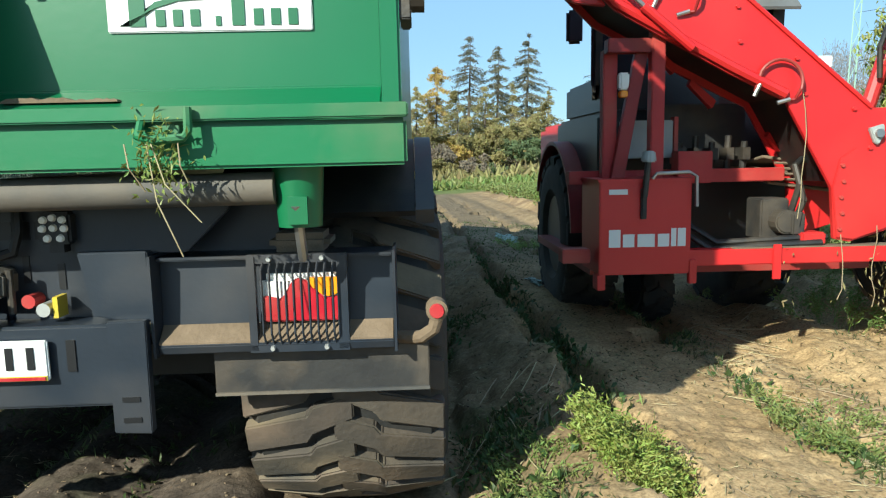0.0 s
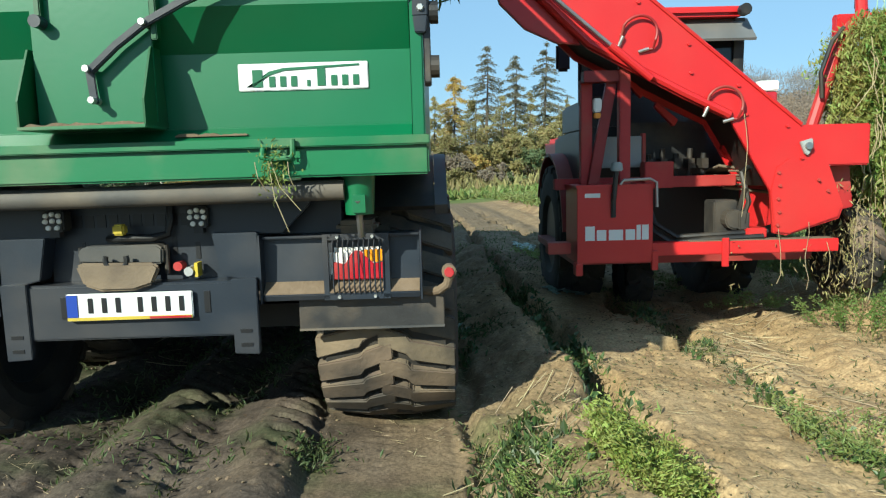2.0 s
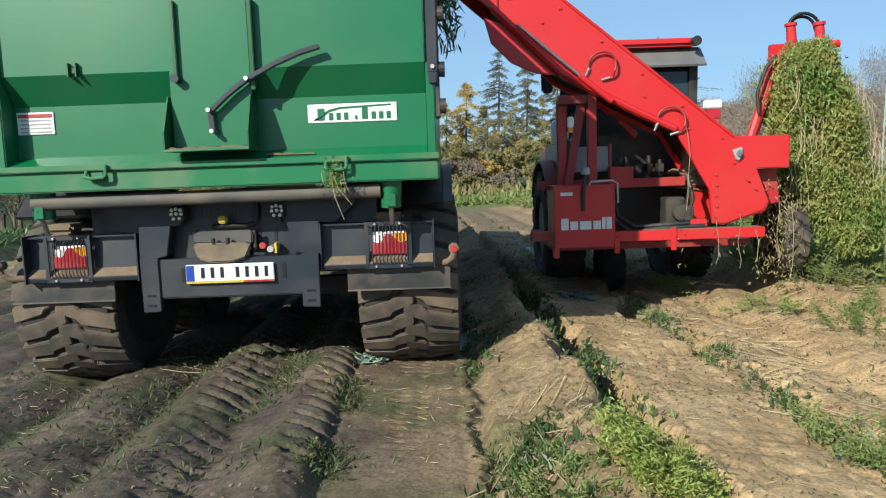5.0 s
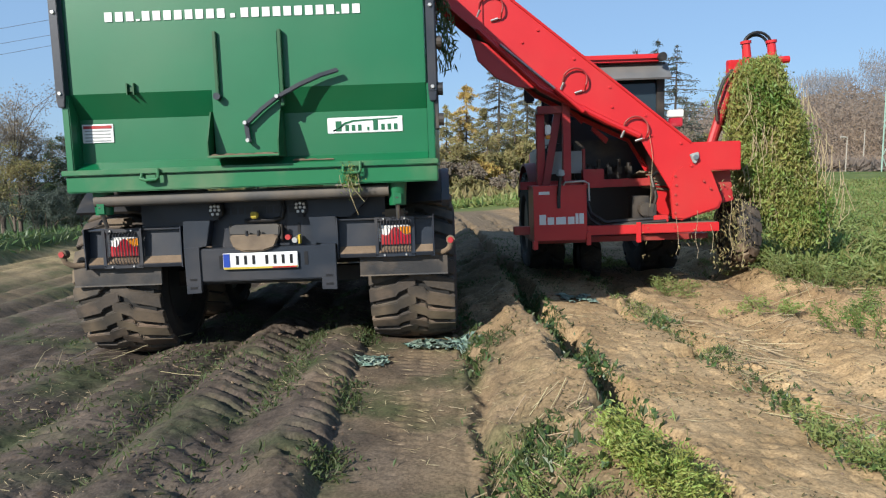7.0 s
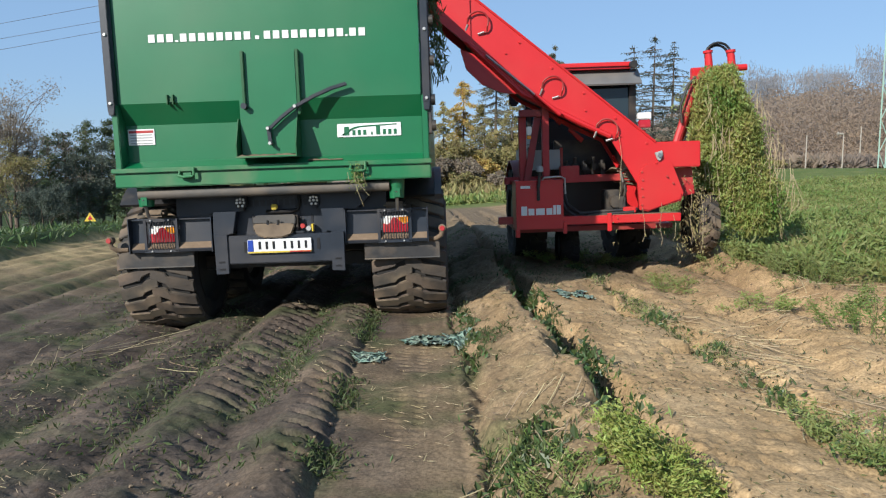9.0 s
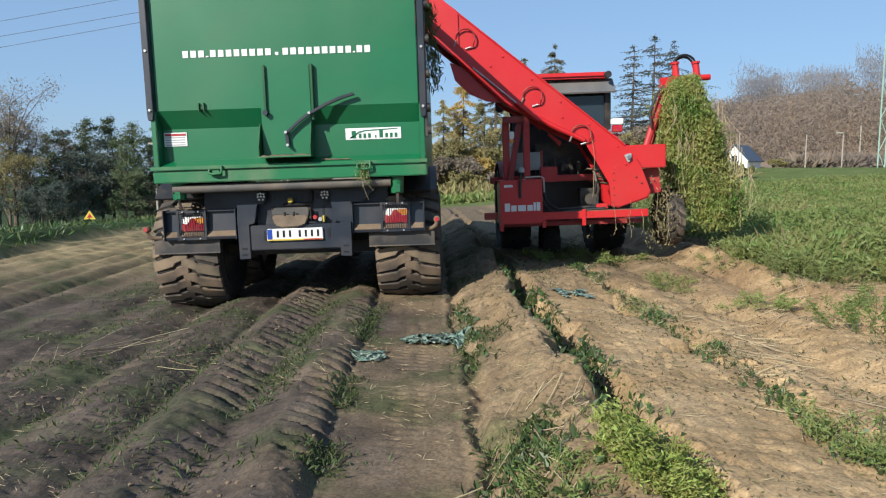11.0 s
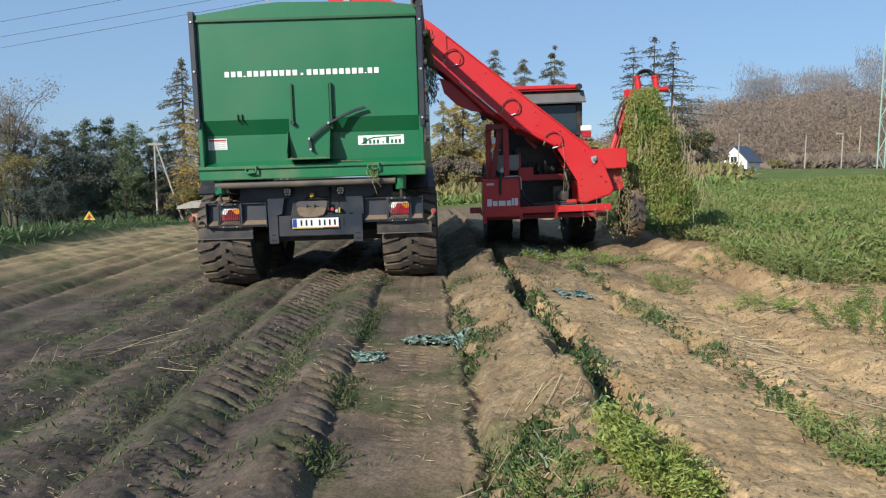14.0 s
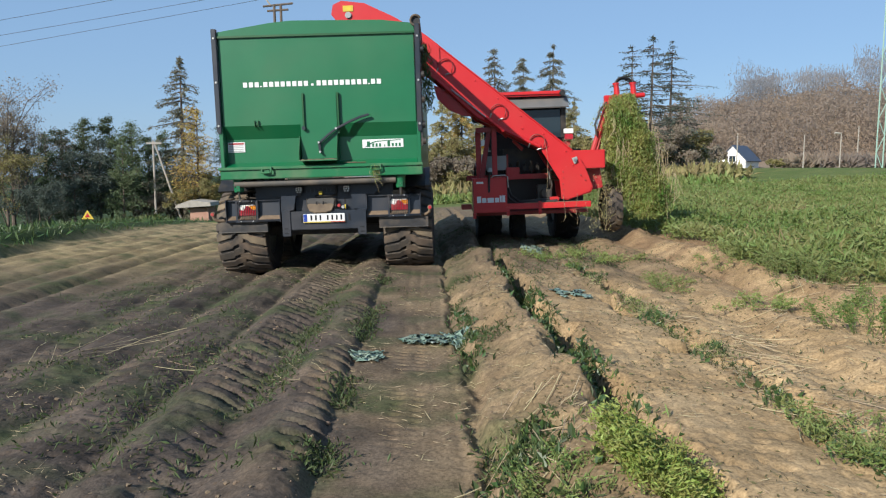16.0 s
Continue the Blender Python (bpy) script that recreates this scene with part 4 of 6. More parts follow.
# ---- harvester ----
def make_harvester():
    h = thing("harvester", "red carrot harvester with side elevator, drawn by a red tractor", "harvester")
    R, RD, K = M["red"], M["red_dusty"], M["black"]
    # control box with plain white marks
    b = part("control_box", B((-0.275, 0.272, 0.0, 0.42, -0.06, 0.50)), M["red"], h, "deep red metal control box", bevel=0.006)
    part("lid_rim", B((-0.285, 0.282, -0.01, 0.43, 0.485, 0.505)), M["red"], b, bevel=0.003)
    blocks(b, -0.225, 0.245, 0.105, 0.185, -0.0005, [(1, 1.3), (1, .95), (1.5, .95), (1, .95), (.45, 1.35), (.7, 1.35)], M["white"], "mark", label="row of plain white marks")
    part("label_plate", B((-0.22, -0.11, -0.004, -0.0005, 0.415, 0.445)), M["white"], b)
    part("latch", B((-0.035, 0.0, -0.02, 0.0, 0.27, 0.45), (-0.03, -0.005, -0.026, -0.018, 0.29, 0.42)), K, b, bevel=0.004)
    bm = bmesh.new()
    tube(bm, [(0.03, -0.02, 0.505), (0.05, -0.03, 0.535), (0.24, -0.03, 0.54), (0.285, -0.03, 0.515), (0.29, -0.03, 0.34)], 0.011)
    part("handle", bm, M["steel"], h, "bent grey steel handle")
    bm = bmesh.new()
    rod(bm, (-0.02, -0.03, 0.40), (0.0, -0.03, 0.62), 0.018)
    pole = part("beacon_pole", bm, K, h)
    bm = bmesh.new()
    rod(bm, (0.0, -0.03, 0.60), (0.002, -0.03, 0.665), 0.045, 0.036, 14)
    part("beacon_cap", bm, M["grey_panel"], pole, bevel=0.008)
    # uprights
    for x0, x1, y, z0, z1, dx in ((0.055, 0.135, 0.10, 0.50, 1.50, 0.0), (-0.20, -0.115, 0.22, 0.45, 1.27, 0.0)):
        part("upright", B((x0, x1, y, y + 0.08, z0, z1)), RD, h, bevel=0.006)
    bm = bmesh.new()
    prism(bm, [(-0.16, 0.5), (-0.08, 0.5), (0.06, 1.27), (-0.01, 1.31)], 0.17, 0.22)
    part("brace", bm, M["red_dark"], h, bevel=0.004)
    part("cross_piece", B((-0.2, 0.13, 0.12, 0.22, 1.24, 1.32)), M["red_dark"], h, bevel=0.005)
    lamp = part("marker_lamp", B((-0.115, -0.055, 0.17, 0.24, 1.03, 1.13)), M["white_lens"], h, bevel=0.01)
    part("amber_lens", B((-0.11, -0.06, 0.168, 0.23, 0.985, 1.025)), M["orange"], lamp, "glossy amber lens", bevel=0.006)
    # frame
    part("rear_beam", B((0.272, 1.64, 0.02, 0.13, -0.02, 0.075)), R, h, "red rear beam with dust on top", bevel=0.006)
    part("beam_dust", B((0.55, 1.60, 0.025, 0.125, 0.0755, 0.082)), M["mud"], h, "dry soil lying on the beam")
    pieces("beam_foot", [(0.78, 0.83, 0.005, 0.02, -0.11, 0.10), (0.265, 0.31, -0.01, 0.03, -0.12, 0.02)], R, h, bevel=0.003)
    part("corner_foot", B((-0.285, -0.235, 0.0, 0.1, -0.15, -0.06)), R, h, bevel=0.004)
    part("left_bar", B((-0.47, -0.30, 0.10, 0.22, 0.0, 0.085)), RD, h, bevel=0.006)
    part("upper_bar", B((-0.36, 1.05, 0.42, 0.52, 0.46, 0.545)), RD, h, bevel=0.006)
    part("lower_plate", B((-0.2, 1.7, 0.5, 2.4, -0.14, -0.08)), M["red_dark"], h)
    part("pocket", B((0.30, 0.52, 0.30, 0.42, 0.46, 0.66)), RD, h, bevel=0.006)
    part("bracket_block", B((0.98, 1.13, 0.06, 0.2, 0.082, 0.16)), R, h, bevel=0.01)
    part("junction_panel", B((-0.02, 0.32, 0.45, 0.50, 0.62, 0.86)), M["grey_panel"], h, "pale grey junction panel", bevel=0.006)
    part("panel_edge", B((0.322, 0.35, 0.44, 0.51, 0.58, 0.88)), RD, h, bevel=0.003)
    # machinery inside, with the interior's shade put into its dark colours
    part("machine_core", B((0.02, 1.75, 1.15, 2.6, -0.1, 0.95), (0.1, 1.0, 1.3, 2.6, 0.95, 1.25)), M["letter_shade_dark"], h, "near-black block standing for the shaded interior", bevel=0.03)
    part("back_shield", B((0.30, 0.95, 0.78, 0.84, 0.55, 0.98)), K, h, bevel=0.01)
    bm = bmesh.new()
    for k in range(5):
        rod(bm, (0.42 + 0.11 * k, 0.62, 0.52), (0.42 + 0.11 * k, 0.60, 0.72 + 0.04 * (k % 2)), 0.022, n=8)
        box(bm, 0.395 + 0.11 * k, 0.445 + 0.11 * k, 0.56, 0.68, 0.60, 0.68)
    part("valve_block", bm, K, h, "row of hydraulic valves, coloured black for the shaded interior")
    bm = bmesh.new()
    rod(bm, (0.92, 0.35, 0.22), (0.92, 0.12, 0.22), 0.075, n=14)
    box(bm, 0.80, 0.98, 0.22, 0.42, 0.10, 0.36)
    box(bm, 0.94, 1.02, 0.10, 0.2, 0.14, 0.28)
    part("pump", bm, M["steel_shaded"], h, "grey hydraulic pump, darkened for the shaded interior", bevel=0.01)
    hoses = ([(0.28, 0.25, 0.30), (0.33, 0.2, 0.15), (0.45, 0.12, 0.06), (0.7, 0.08, 0.085), (1.1, 0.06, 0.10)],
             [(0.30, 0.3, 0.42), (0.36, 0.24, 0.2), (0.5, 0.16, 0.1), (0.8, 0.1, 0.12), (1.15, 0.1, 0.13)],
             [(0.98, 0.2, 0.28), (1.0, 0.15, 0.45), (0.99, 0.2, 0.56), (1.06, 0.25, 0.60), (1.15, 0.3, 0.57)],
             [(1.0, 0.2, 0.2), (1.03, 0.15, 0.35), (1.0, 0.18, 0.5)])
    for p in hoses:
        bm = bmesh.new()
        tube(bm, p, 0.020)
        part("hose", bm, K, h, "black hydraulic hose")
    for p, q in (((0.20, 1.34), (0.36, 1.20)), ((0.45, 1.12), (0.62, 0.98)), ((0.98, 0.78), (1.14, 0.64))):
        bm = bmesh.new()
        d = 0.05
        prism(bm, [(p[0], p[1]), (q[0], q[1]), (q[0] - d * 0.6, q[1] - d), (p[0] - d * 0.3, p[1] - d * 0.7)], 0.5, 0.56)
        part("strut", bm, R, h, bevel=0.004)
    # webs of the cleaning chain seen under the elevator
    for k in range(3):
        bm = bmesh.new()
        box(bm, 0.98, 1.5, 0.55, 1.0, 0, 0.02, pose(0, 0, 0.84 - 0.2 * k, 12 * k - 10, 8, 0))
        part("guide_plate", bm, M["rust"], h, "dusty bent guide plate", bevel=0.004)
    for k in range(4):
        bm = bmesh.new()
        rod(bm, (1.02, 0.5, 0.47 + 0.035 * k), (1.5, 0.5, 0.45 + 0.035 * k), 0.009, n=6)
        part("web_bar", bm, M["rust"], h)
    # elevator
    main = [(-0.80, 2.68), (1.36, 0.895), (1.47, 0.78), (1.56, 0.62), (1.68, 0.30), (1.65, 0.215), (1.27, 0.10), (1.17, 0.12), (1.14, 0.43), (0.84, 0.94), (0.50, 1.10), (-0.18, 1.46), (-0.80, 2.06)]
    e = None
    for y0, y1, nm in ((0.05, 0.085, "elevator_side"), (0.56, 0.59, "elevator_side")):
        bm = bmesh.new()
        prism(bm, main, y0, y1)
        o = part(nm, bm, R, h, "bright red elevator side plate", bevel=0.004)
        e = e or o
    head = [(-0.74, 2.63), (-0.95, 2.80), (-1.45, 3.10), (-1.90, 3.32), (-2.26, 3.37), (-2.40, 3.31), (-2.43, 3.16), (-2.34, 3.05), (-1.2, 2.42), (-0.95, 2.2), (-0.74, 2.02)]
    for y0, y1 in ((0.03, 0.06), (0.58, 0.61)):
        bm = bmesh.new()
        prism(bm, head, y0, y1)
        part("elevator_head", bm, R, h, "bright red elevator head plate", bevel=0.004)
    bm = bmesh.new()
    prism(bm, [(1.45, 0.72), (1.45, 0.64), (-0.9, 2.50), (-2.2, 3.16), (-2.2, 3.22), (-0.9, 2.58)], 0.085, 0.56)
    part("belt", bm, K, h, "dark carrying belt")
    # Black in place of red: the shade below the elevator as colour
    bm = bmesh.new()
    prism(bm, [(1.20, 0.50), (1.17, 0.46), (0.86, 0.97), (-0.15, 1.49), (-0.78, 2.10), (-0.77, 2.14), (-0.13, 1.54), (0.89, 1.02)], 0.085, 0.56)
    part("underside", bm, K, h)
    # folded rim along the lower edge
    bm = bmesh.new()
    tube(bm, [(-0.80, 0.045, 2.10), (-0.18, 0.045, 1.50), (0.50, 0.045, 1.14), (0.83, 0.045, 0.98)], 0.032, 8)
    part("lower_rim", bm, R, e)
    bm = bmesh.new()
    tube(bm, [(-0.80, 0.045, 2.66), (1.35, 0.045, 0.90)], 0.014, 6)
    part("upper_rim", bm, R, e)
    bm = bmesh.new()
    rod(bm, (-0.58, -0.01, 1.93), (-0.02, -0.01, 1.46), 0.014, n=10)
    cyl = part("lift_rod", bm, M["steel"], h, "bright steel lift rod")
    bm = bmesh.new()
    rod(bm, (-0.04, -0.005, 1.475), (0.25, -0.005, 1.24), 0.028, n=10)
    part("lift_cylinder", bm, R, cyl)
    bm = bmesh.new()
    prism(bm, [(-0.86, 2.02), (-0.80, 1.80), (-0.62, 1.62), (-0.40, 1.52), (-0.22, 1.50), (-0.55, 1.90)], 0.10, 0.16)
    part("pivot_guard", bm, R, h, "rounded red pivot guard", bevel=0.006)
    bm = bmesh.new()
    prism(bm, [(1.14, 0.43), (1.18, 0.60), (1.27, 0.66), (1.36, 0.62), (1.655, 0.30), (1.635, 0.23), (1.28, 0.115), (1.18, 0.13)], 0.035, 0.05)
    part("foot_plate", bm, R, e, bevel=0.004)
    pts = [(-0.55 + 0.36 * k, 2.36 - 0.294 * k) for k in range(6)] + [(0.55, 1.28), (0.95, 0.98), (0.05, 1.55), (1.36, 0.66), (-0.35, 1.95), (1.2, 0.56)]
    bolts(e, pts, 0.05, 0.016, 0.014, "red")
    bolts(e, [(1.19 + 0.01 * (k % 2), 0.18 + 0.095 * k) for k in range(5)] + [(1.55, 0.42), (1.48, 0.5)], 0.035, 0.015, 0.014, "red_dusty")
    for cx, cz, tilt in ((0.17, 1.60, 0.1), (0.78, 1.10, 0.0), (-0.66, 2.34, 0.1)):
        bm = bmesh.new()
        p = arc((cx, 0.02, cz - 0.05), 0.125, 150, -20, 12)
        tube(bm, [(cx - 0.13, 0.05, cz - 0.10)] + [(x + tilt * (z - cz), y - 0.012 * i / 6, z) for i, (x, y, z) in enumerate(p)] + [(cx + 0.10, 0.03, cz - 0.15), (cx + 0.02, 0.05, cz - 0.16)], 0.010, 7)
        part("hose_loop", bm, M["red_dark"], e, "looped hydraulic hose")
        for p, q in (((cx - 0.14, 0.04, cz - 0.13), (cx - 0.11, 0.03, cz - 0.06)), ((cx, 0.04, cz - 0.17), (cx + 0.07, 0.03, cz - 0.15))):
            bm = bmesh.new()
            rod(bm, p, q, 0.013, n=8)
            part("hose_end", bm, M["steel"], e)
    part("head_sticker", B((-2.24, -2.08, 0.022, 0.0285, 3.20, 3.29)), M["yellow"], h, "yellow warning sticker")
    bm = bmesh.new()
    rod(bm, (-2.16, 0.03, 3.14), (-2.16, 0.0, 3.14), 0.05, n=14)
    part("head_bearing", bm, M["grey_panel"], h, bevel=0.006)
    # side hopper with bearing
    part("hopper_box", B((1.36, 1.90, 0.12, 1.0, 0.60, 0.90)), R, h, "red hopper box", bevel=0.01)
    bm = bmesh.new()
    prism(bm, [(1.335, 0.775), (1.425, 0.80), (1.43, 0.74), (1.40, 0.68), (1.375, 0.685)], 0.02, 0.05)
    bearing = part("bearing", bm, M["grey_panel"], h, "grey three-bolt flange bearing", bevel=0.006)
    bm = bmesh.new()
    rod(bm, (1.39, 0.02, 0.745), (1.39, 0.0, 0.745), 0.026, n=12)
    part("shaft", bm, M["steel"], bearing)
    bm = bmesh.new()
    prism(bm, [(1.40, 0.58), (1.86, 0.60), (1.90, 0.28), (1.72, 0.24), (1.60, 0.40)], 0.3, 0.4)
    part("side_shield", bm, RD, h, bevel=0.006)
    # lifting arms on the digging side
    for (p, q, r) in (((1.86, 0.9, 0.85), (2.20, 1.0, 1.80), 0.05), ((1.98, 1.15, 0.85), (2.30, 1.1, 1.72), 0.035)):
        bm = bmesh.new()
        rod(bm, p, q, r, n=10)
        part("lift_arm", bm, RD, h, "red lifting arm")
    bm = bmesh.new()
    rod(bm, (2.10, 1.0, 1.80), (2.80, 1.0, 1.83), 0.042, n=12)
    part("top_bar", bm, R, h)
    part("arm_plate", B((2.10, 2.30, 0.95, 1.05, 1.66, 1.84)), R, h, bevel=0.012)
    for x in (2.33, 2.62):
        bm = bmesh.new()
        rod(bm, (x, 1.0, 1.80), (x - 0.02, 1.0, 2.02), 0.052, 0.045, 12)
        rod(bm, (x - 0.02, 1.0, 2.02), (x - 0.022, 1.0, 2.05), 0.06, n=12)
        part("hydraulic_motor", bm, R, h, "red hydraulic motor")
    for r, dy in ((0.165, 0.0), (0.14, 0.04)):
        bm = bmesh.new()
        p = arc((2.44, 1.0 + dy, 1.98), r, 175, 5, 10)
        tube(bm, [(2.30, 1.0 + dy, 1.90)] + p + [(2.62, 1.0 + dy, 1.88)], 0.016)
        part("hose", bm, K, h, "black hydraulic hose")
    bm = bmesh.new()
    tube(bm, [(1.93, 0.85, 1.15), (1.90, 0.82, 1.35), (2.0, 0.85, 1.6), (2.12, 0.9, 1.72)], 0.018)
    part("hose", bm, K, h, "black hydraulic hose")
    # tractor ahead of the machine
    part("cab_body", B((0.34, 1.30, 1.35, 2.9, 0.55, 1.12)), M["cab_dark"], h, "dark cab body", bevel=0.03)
    bm = bmesh.new()
    v = [bm.verts.new(p) for z in (1.90, 1.985) for p in ((0.06, 1.22, z), (1.46, 1.22, z), (1.22, 2.95, z), (0.40, 2.95, z))]
    for f in ((3, 2, 1, 0), (4, 5, 6, 7), (0, 1, 5, 4), (1, 2, 6, 5), (2, 3, 7, 6), (3, 0, 4, 7)):
        bm.faces.new([v[q] for q in f])
    part("cab_roof", bm, R, h, "red cab roof", bevel=0.03)
    bm = bmesh.new()
    prism_x(bm, [(1.36, 1.90), (1.16, 1.70), (1.17, 1.68), (1.40, 1.86)], 0.02, 1.52)
    part("visor", bm, M["visor"], h, "grey rear visor")
    for x in (0.05, 0.68, 1.40):
        bm = bmesh.new()
        prism_x(bm, [(1.36, 1.17), (1.42, 1.17), (1.40, 1.90), (1.33, 1.90)], x, x + (0.09 if x > 1 else 0.05))
        part("cab_pillar", bm, K, h)
    part("rear_window", B((0.02, 1.40, 1.375, 1.385, 1.17, 1.89)), M["glass"], h, "dark tractor rear window")
    for sgn, xr, xf in ((1, 0.03, 0.42), (-1, 1.46, 1.20)):
        lean = lambda y0, y1, z0, z1, d0, d1: [(xr + (xf - xr) * (y - 1.38) / 1.5 + sgn * d, y, z) for y in (y0, y1) for z in (z0, z1) for d in (d0, d1)]
        for nm, lab, m, panels in (("side_window", "blue-tinted cab side window", M["cab_glass"], [(1.50, 2.70, 1.15, 1.88, 0.010, 0.016)]),
                                   ("side_frame", "", K, [(1.38, 1.50, 1.12, 1.90, 0, 0.03), (2.70, 2.86, 1.12, 1.90, 0, 0.03), (1.50, 2.70, 1.08, 1.15, 0, 0.03)])):
            bm = bmesh.new()
            for pn in panels:
                v = [bm.verts.new(p) for p in lean(*pn)]
                for f in ((0, 1, 3, 2), (4, 6, 7, 5), (0, 4, 5, 1), (2, 3, 7, 6), (0, 2, 6, 4), (1, 5, 7, 3)):
                    bm.faces.new([v[q] for q in f])
            part(nm, bm, m, h, lab)
    bm = bmesh.new()
    rod(bm, (1.40, 1.18, 1.93), (1.40, 1.10, 1.93), 0.05, n=14)
    part("roof_lamp", bm, K, h, bevel=0.006)
    lamp = part("light_bracket", B((1.36, 1.50, 0.72, 0.80, 1.10, 1.20)), M["red_lens"], h, "red rear light", bevel=0.01)
    part("reflector", B((1.345, 1.505, 0.71, 0.80, 1.205, 1.285)), M["white_lens"], lamp, bevel=0.008)
    part("light_stalk", B((1.40, 1.46, 0.8, 1.35, 1.0, 1.08)), RD, h)
    bm = bmesh.new()
    tube(bm, [(0.10, 1.4, 1.76), (0.02, 1.3, 1.78), (-0.11, 1.25, 1.77), (-0.14, 1.25, 1.70)], 0.014)
    mirror = part("mirror_arm", bm, K, h)
    part("mirror", B((-0.20, -0.08, 1.22, 1.27, 1.46, 1.70)), M["grey"], mirror, "grey wing mirror", bevel=0.02)
    for x0, x1 in ((-0.12, 0.36), (1.30, 1.80)):
        bm = bmesh.new()
        out, inn = [[(2.2 + r * math.cos(radians(q)), -0.03 + r * math.sin(radians(q))) for q in range(25, 176, 10)] for r in (0.80, 0.77)]
        prism_x(bm, out + inn[::-1], x0, x1)
        part("fender", bm, M["red_dark"], h, "round dark red fender over the tractor tyre")
    part("bonnet", B((0.3, 1.1, 3.0, 5.0, 0.2, 1.0)), R, h, "red tractor bonnet", bevel=0.06)
    bm = bmesh.new()
    wheels = []
    for x, y, z, half, r in ((0.10, 2.2, -0.05, 0.22, 0.68), (1.55, 2.2, -0.05, 0.22, 0.68)):
        wheels.append((make_wheel(h, pose(x, y, z), half, r, r * 0.5, 18, 0.045, 0.25, rubber="shade_dark_rubber"), x, y, z, r + 0.04))
    x, y, z = 2.16, 0.85, -0.10
    wheels.append((make_wheel(h, pose(x, y, z), 0.13, 0.40, 0.22, 16, 0.02, 0.2, "land_wheel"), x, y, z, 0.42))
    x, y, z = 0.62, 1.75, -0.45
    wheels.append((make_wheel(h, pose(x, y, z), 0.13, 0.30, 0.15, 14, 0.02, 0.2, "support_wheel", "shade_dark_rubber"), x, y, z, 0.32))
    return h, wheels


harvester, harvester_wheels = make_harvester()


# ---- leaves ----
rs = np.random.RandomState(11)


def leaf_mesh(name, P, D, W, material):
    """Rhombic leaves with a fold, from centres, length and width vectors."""
    n = len(P)
    N = np.cross(D, W)
    N = N / (np.linalg.norm(N, axis=1, keepdims=True) + 1e-9) * np.linalg.norm(W, axis=1, keepdims=True) * 0.25
    V = np.stack([P - D / 2, P + W / 2 + N, P + D / 2, P - W / 2 + N], 1).reshape(-1, 3)
    F = (np.arange(n)[:, None] * 4)
    F = np.concatenate([F + np.array([[0, 1, 2]]), F + np.array([[0, 2, 3]])], 1).reshape(-1, 3)
    me = bpy.data.meshes.new(name)
    me.from_pydata(V.tolist(), [], F.tolist())
    me.materials.append(material)
    return me


def rand_dirs(n, up=0.0, flat=1.0):
    d = rs.normal(size=(n, 3))
    d[:, 2] = d[:, 2] * flat + up
    return d / np.linalg.norm(d, axis=1, keepdims=True)


def across(D):
    w = np.cross(D, rs.normal(size=D.shape))
    return w / (np.linalg.norm(w, axis=1, keepdims=True) + 1e-9)


def tuft(P, ln, wd, up=1.0, flat=1.0):
    """Leaf vectors for points P."""
    D = rand_dirs(len(P), up, flat) * (ln * rs.uniform(0.5, 1.4, (len(P), 1)))
    return P + D * 0.4, D, across(D) * (wd * rs.uniform(0.5, 1.4, (len(P), 1)))


# haulm that hangs over the lifting arms
def hanging_haulm():
    """Strands of cut tops that hang over the lifting arms in a ragged curtain."""
    P, D, W = [], [], []
    for k in range(1500):
        z0 = 1.84 - 1.75 * rs.rand() ** 1.15
        f = (1.84 - z0) / 1.95
        lo = 2.17 + 0.04 * math.sin(z0 * 7) + 0.36 * float(sstep(0.50, 0.95, f))
        hi = 2.64 + 0.40 * float(sstep(0.10, 0.75, f)) + 0.07 * math.sin(z0 * 6.3) - 0.10 * float(sstep(0.8, 1.0, f))
        u = rs.rand()
        x0 = lo + (hi - lo) * u
        y0 = 0.88 - 0.34 * math.sin(math.pi * u) - 0.16 * f + 0.40 * rs.rand() ** 2 + 0.10 * math.sin(x0 * 9 + z0 * 5)
        L = min(rs.uniform(0.18, 0.60), z0 + 0.30)
        sway, n = rs.normal() * 0.09, int(30 + 36 * L)
        q = np.sort(rs.rand(n))
        fat = 0.022 + 0.028 * np.sin(np.pi * q)
        p = np.stack([x0 + sway * q + rs.normal(size=n) * fat, y0 - 0.05 * np.sin(np.pi * q) + rs.normal(size=n) * fat, z0 - L * q], 1)
        d = rs.normal(size=(n, 3)) * 0.62 + np.array([0.0, -0.15, -0.75])
        d = d / np.linalg.norm(d, axis=1, keepdims=True) * rs.uniform(0.025, 0.085, (n, 1))
        P.append(p), D.append(d)
        W.append(across(d) * rs.uniform(0.006, 0.026, (n, 1)))
    me = leaf_mesh("haulm", np.concatenate(P), np.concatenate(D), np.concatenate(W), M["haulm"])
    o = tagged(new("carrot_haulm", me), "hanging heap of cut green carrot tops", "plants", kind="stuff")
    bm = bmesh.new()
    for i in range(170):
        z0 = rs.uniform(0.15, 1.6)
        x0 = rs.uniform(2.10, 2.65 + 0.5 * min(1, (1.84 - z0) / 1.2)) + 0.3 * max(0, 0.6 - z0)
        y0 = 0.50 + 0.08 * rs.rand()
        L = rs.uniform(0.15, 0.5)
        sw = rs.normal() * 0.08
        tube(bm, [(x0, y0, z0), (x0 + sw * 0.3, y0 - 0.05, z0 - L * 0.5), (x0 + sw, y0 - 0.02, z0 - L)], 0.0032, 4)
    part("stalk_tuft", bm, M["straw"], o, "pale dry stalks")
    return o


haulm = hanging_haulm()


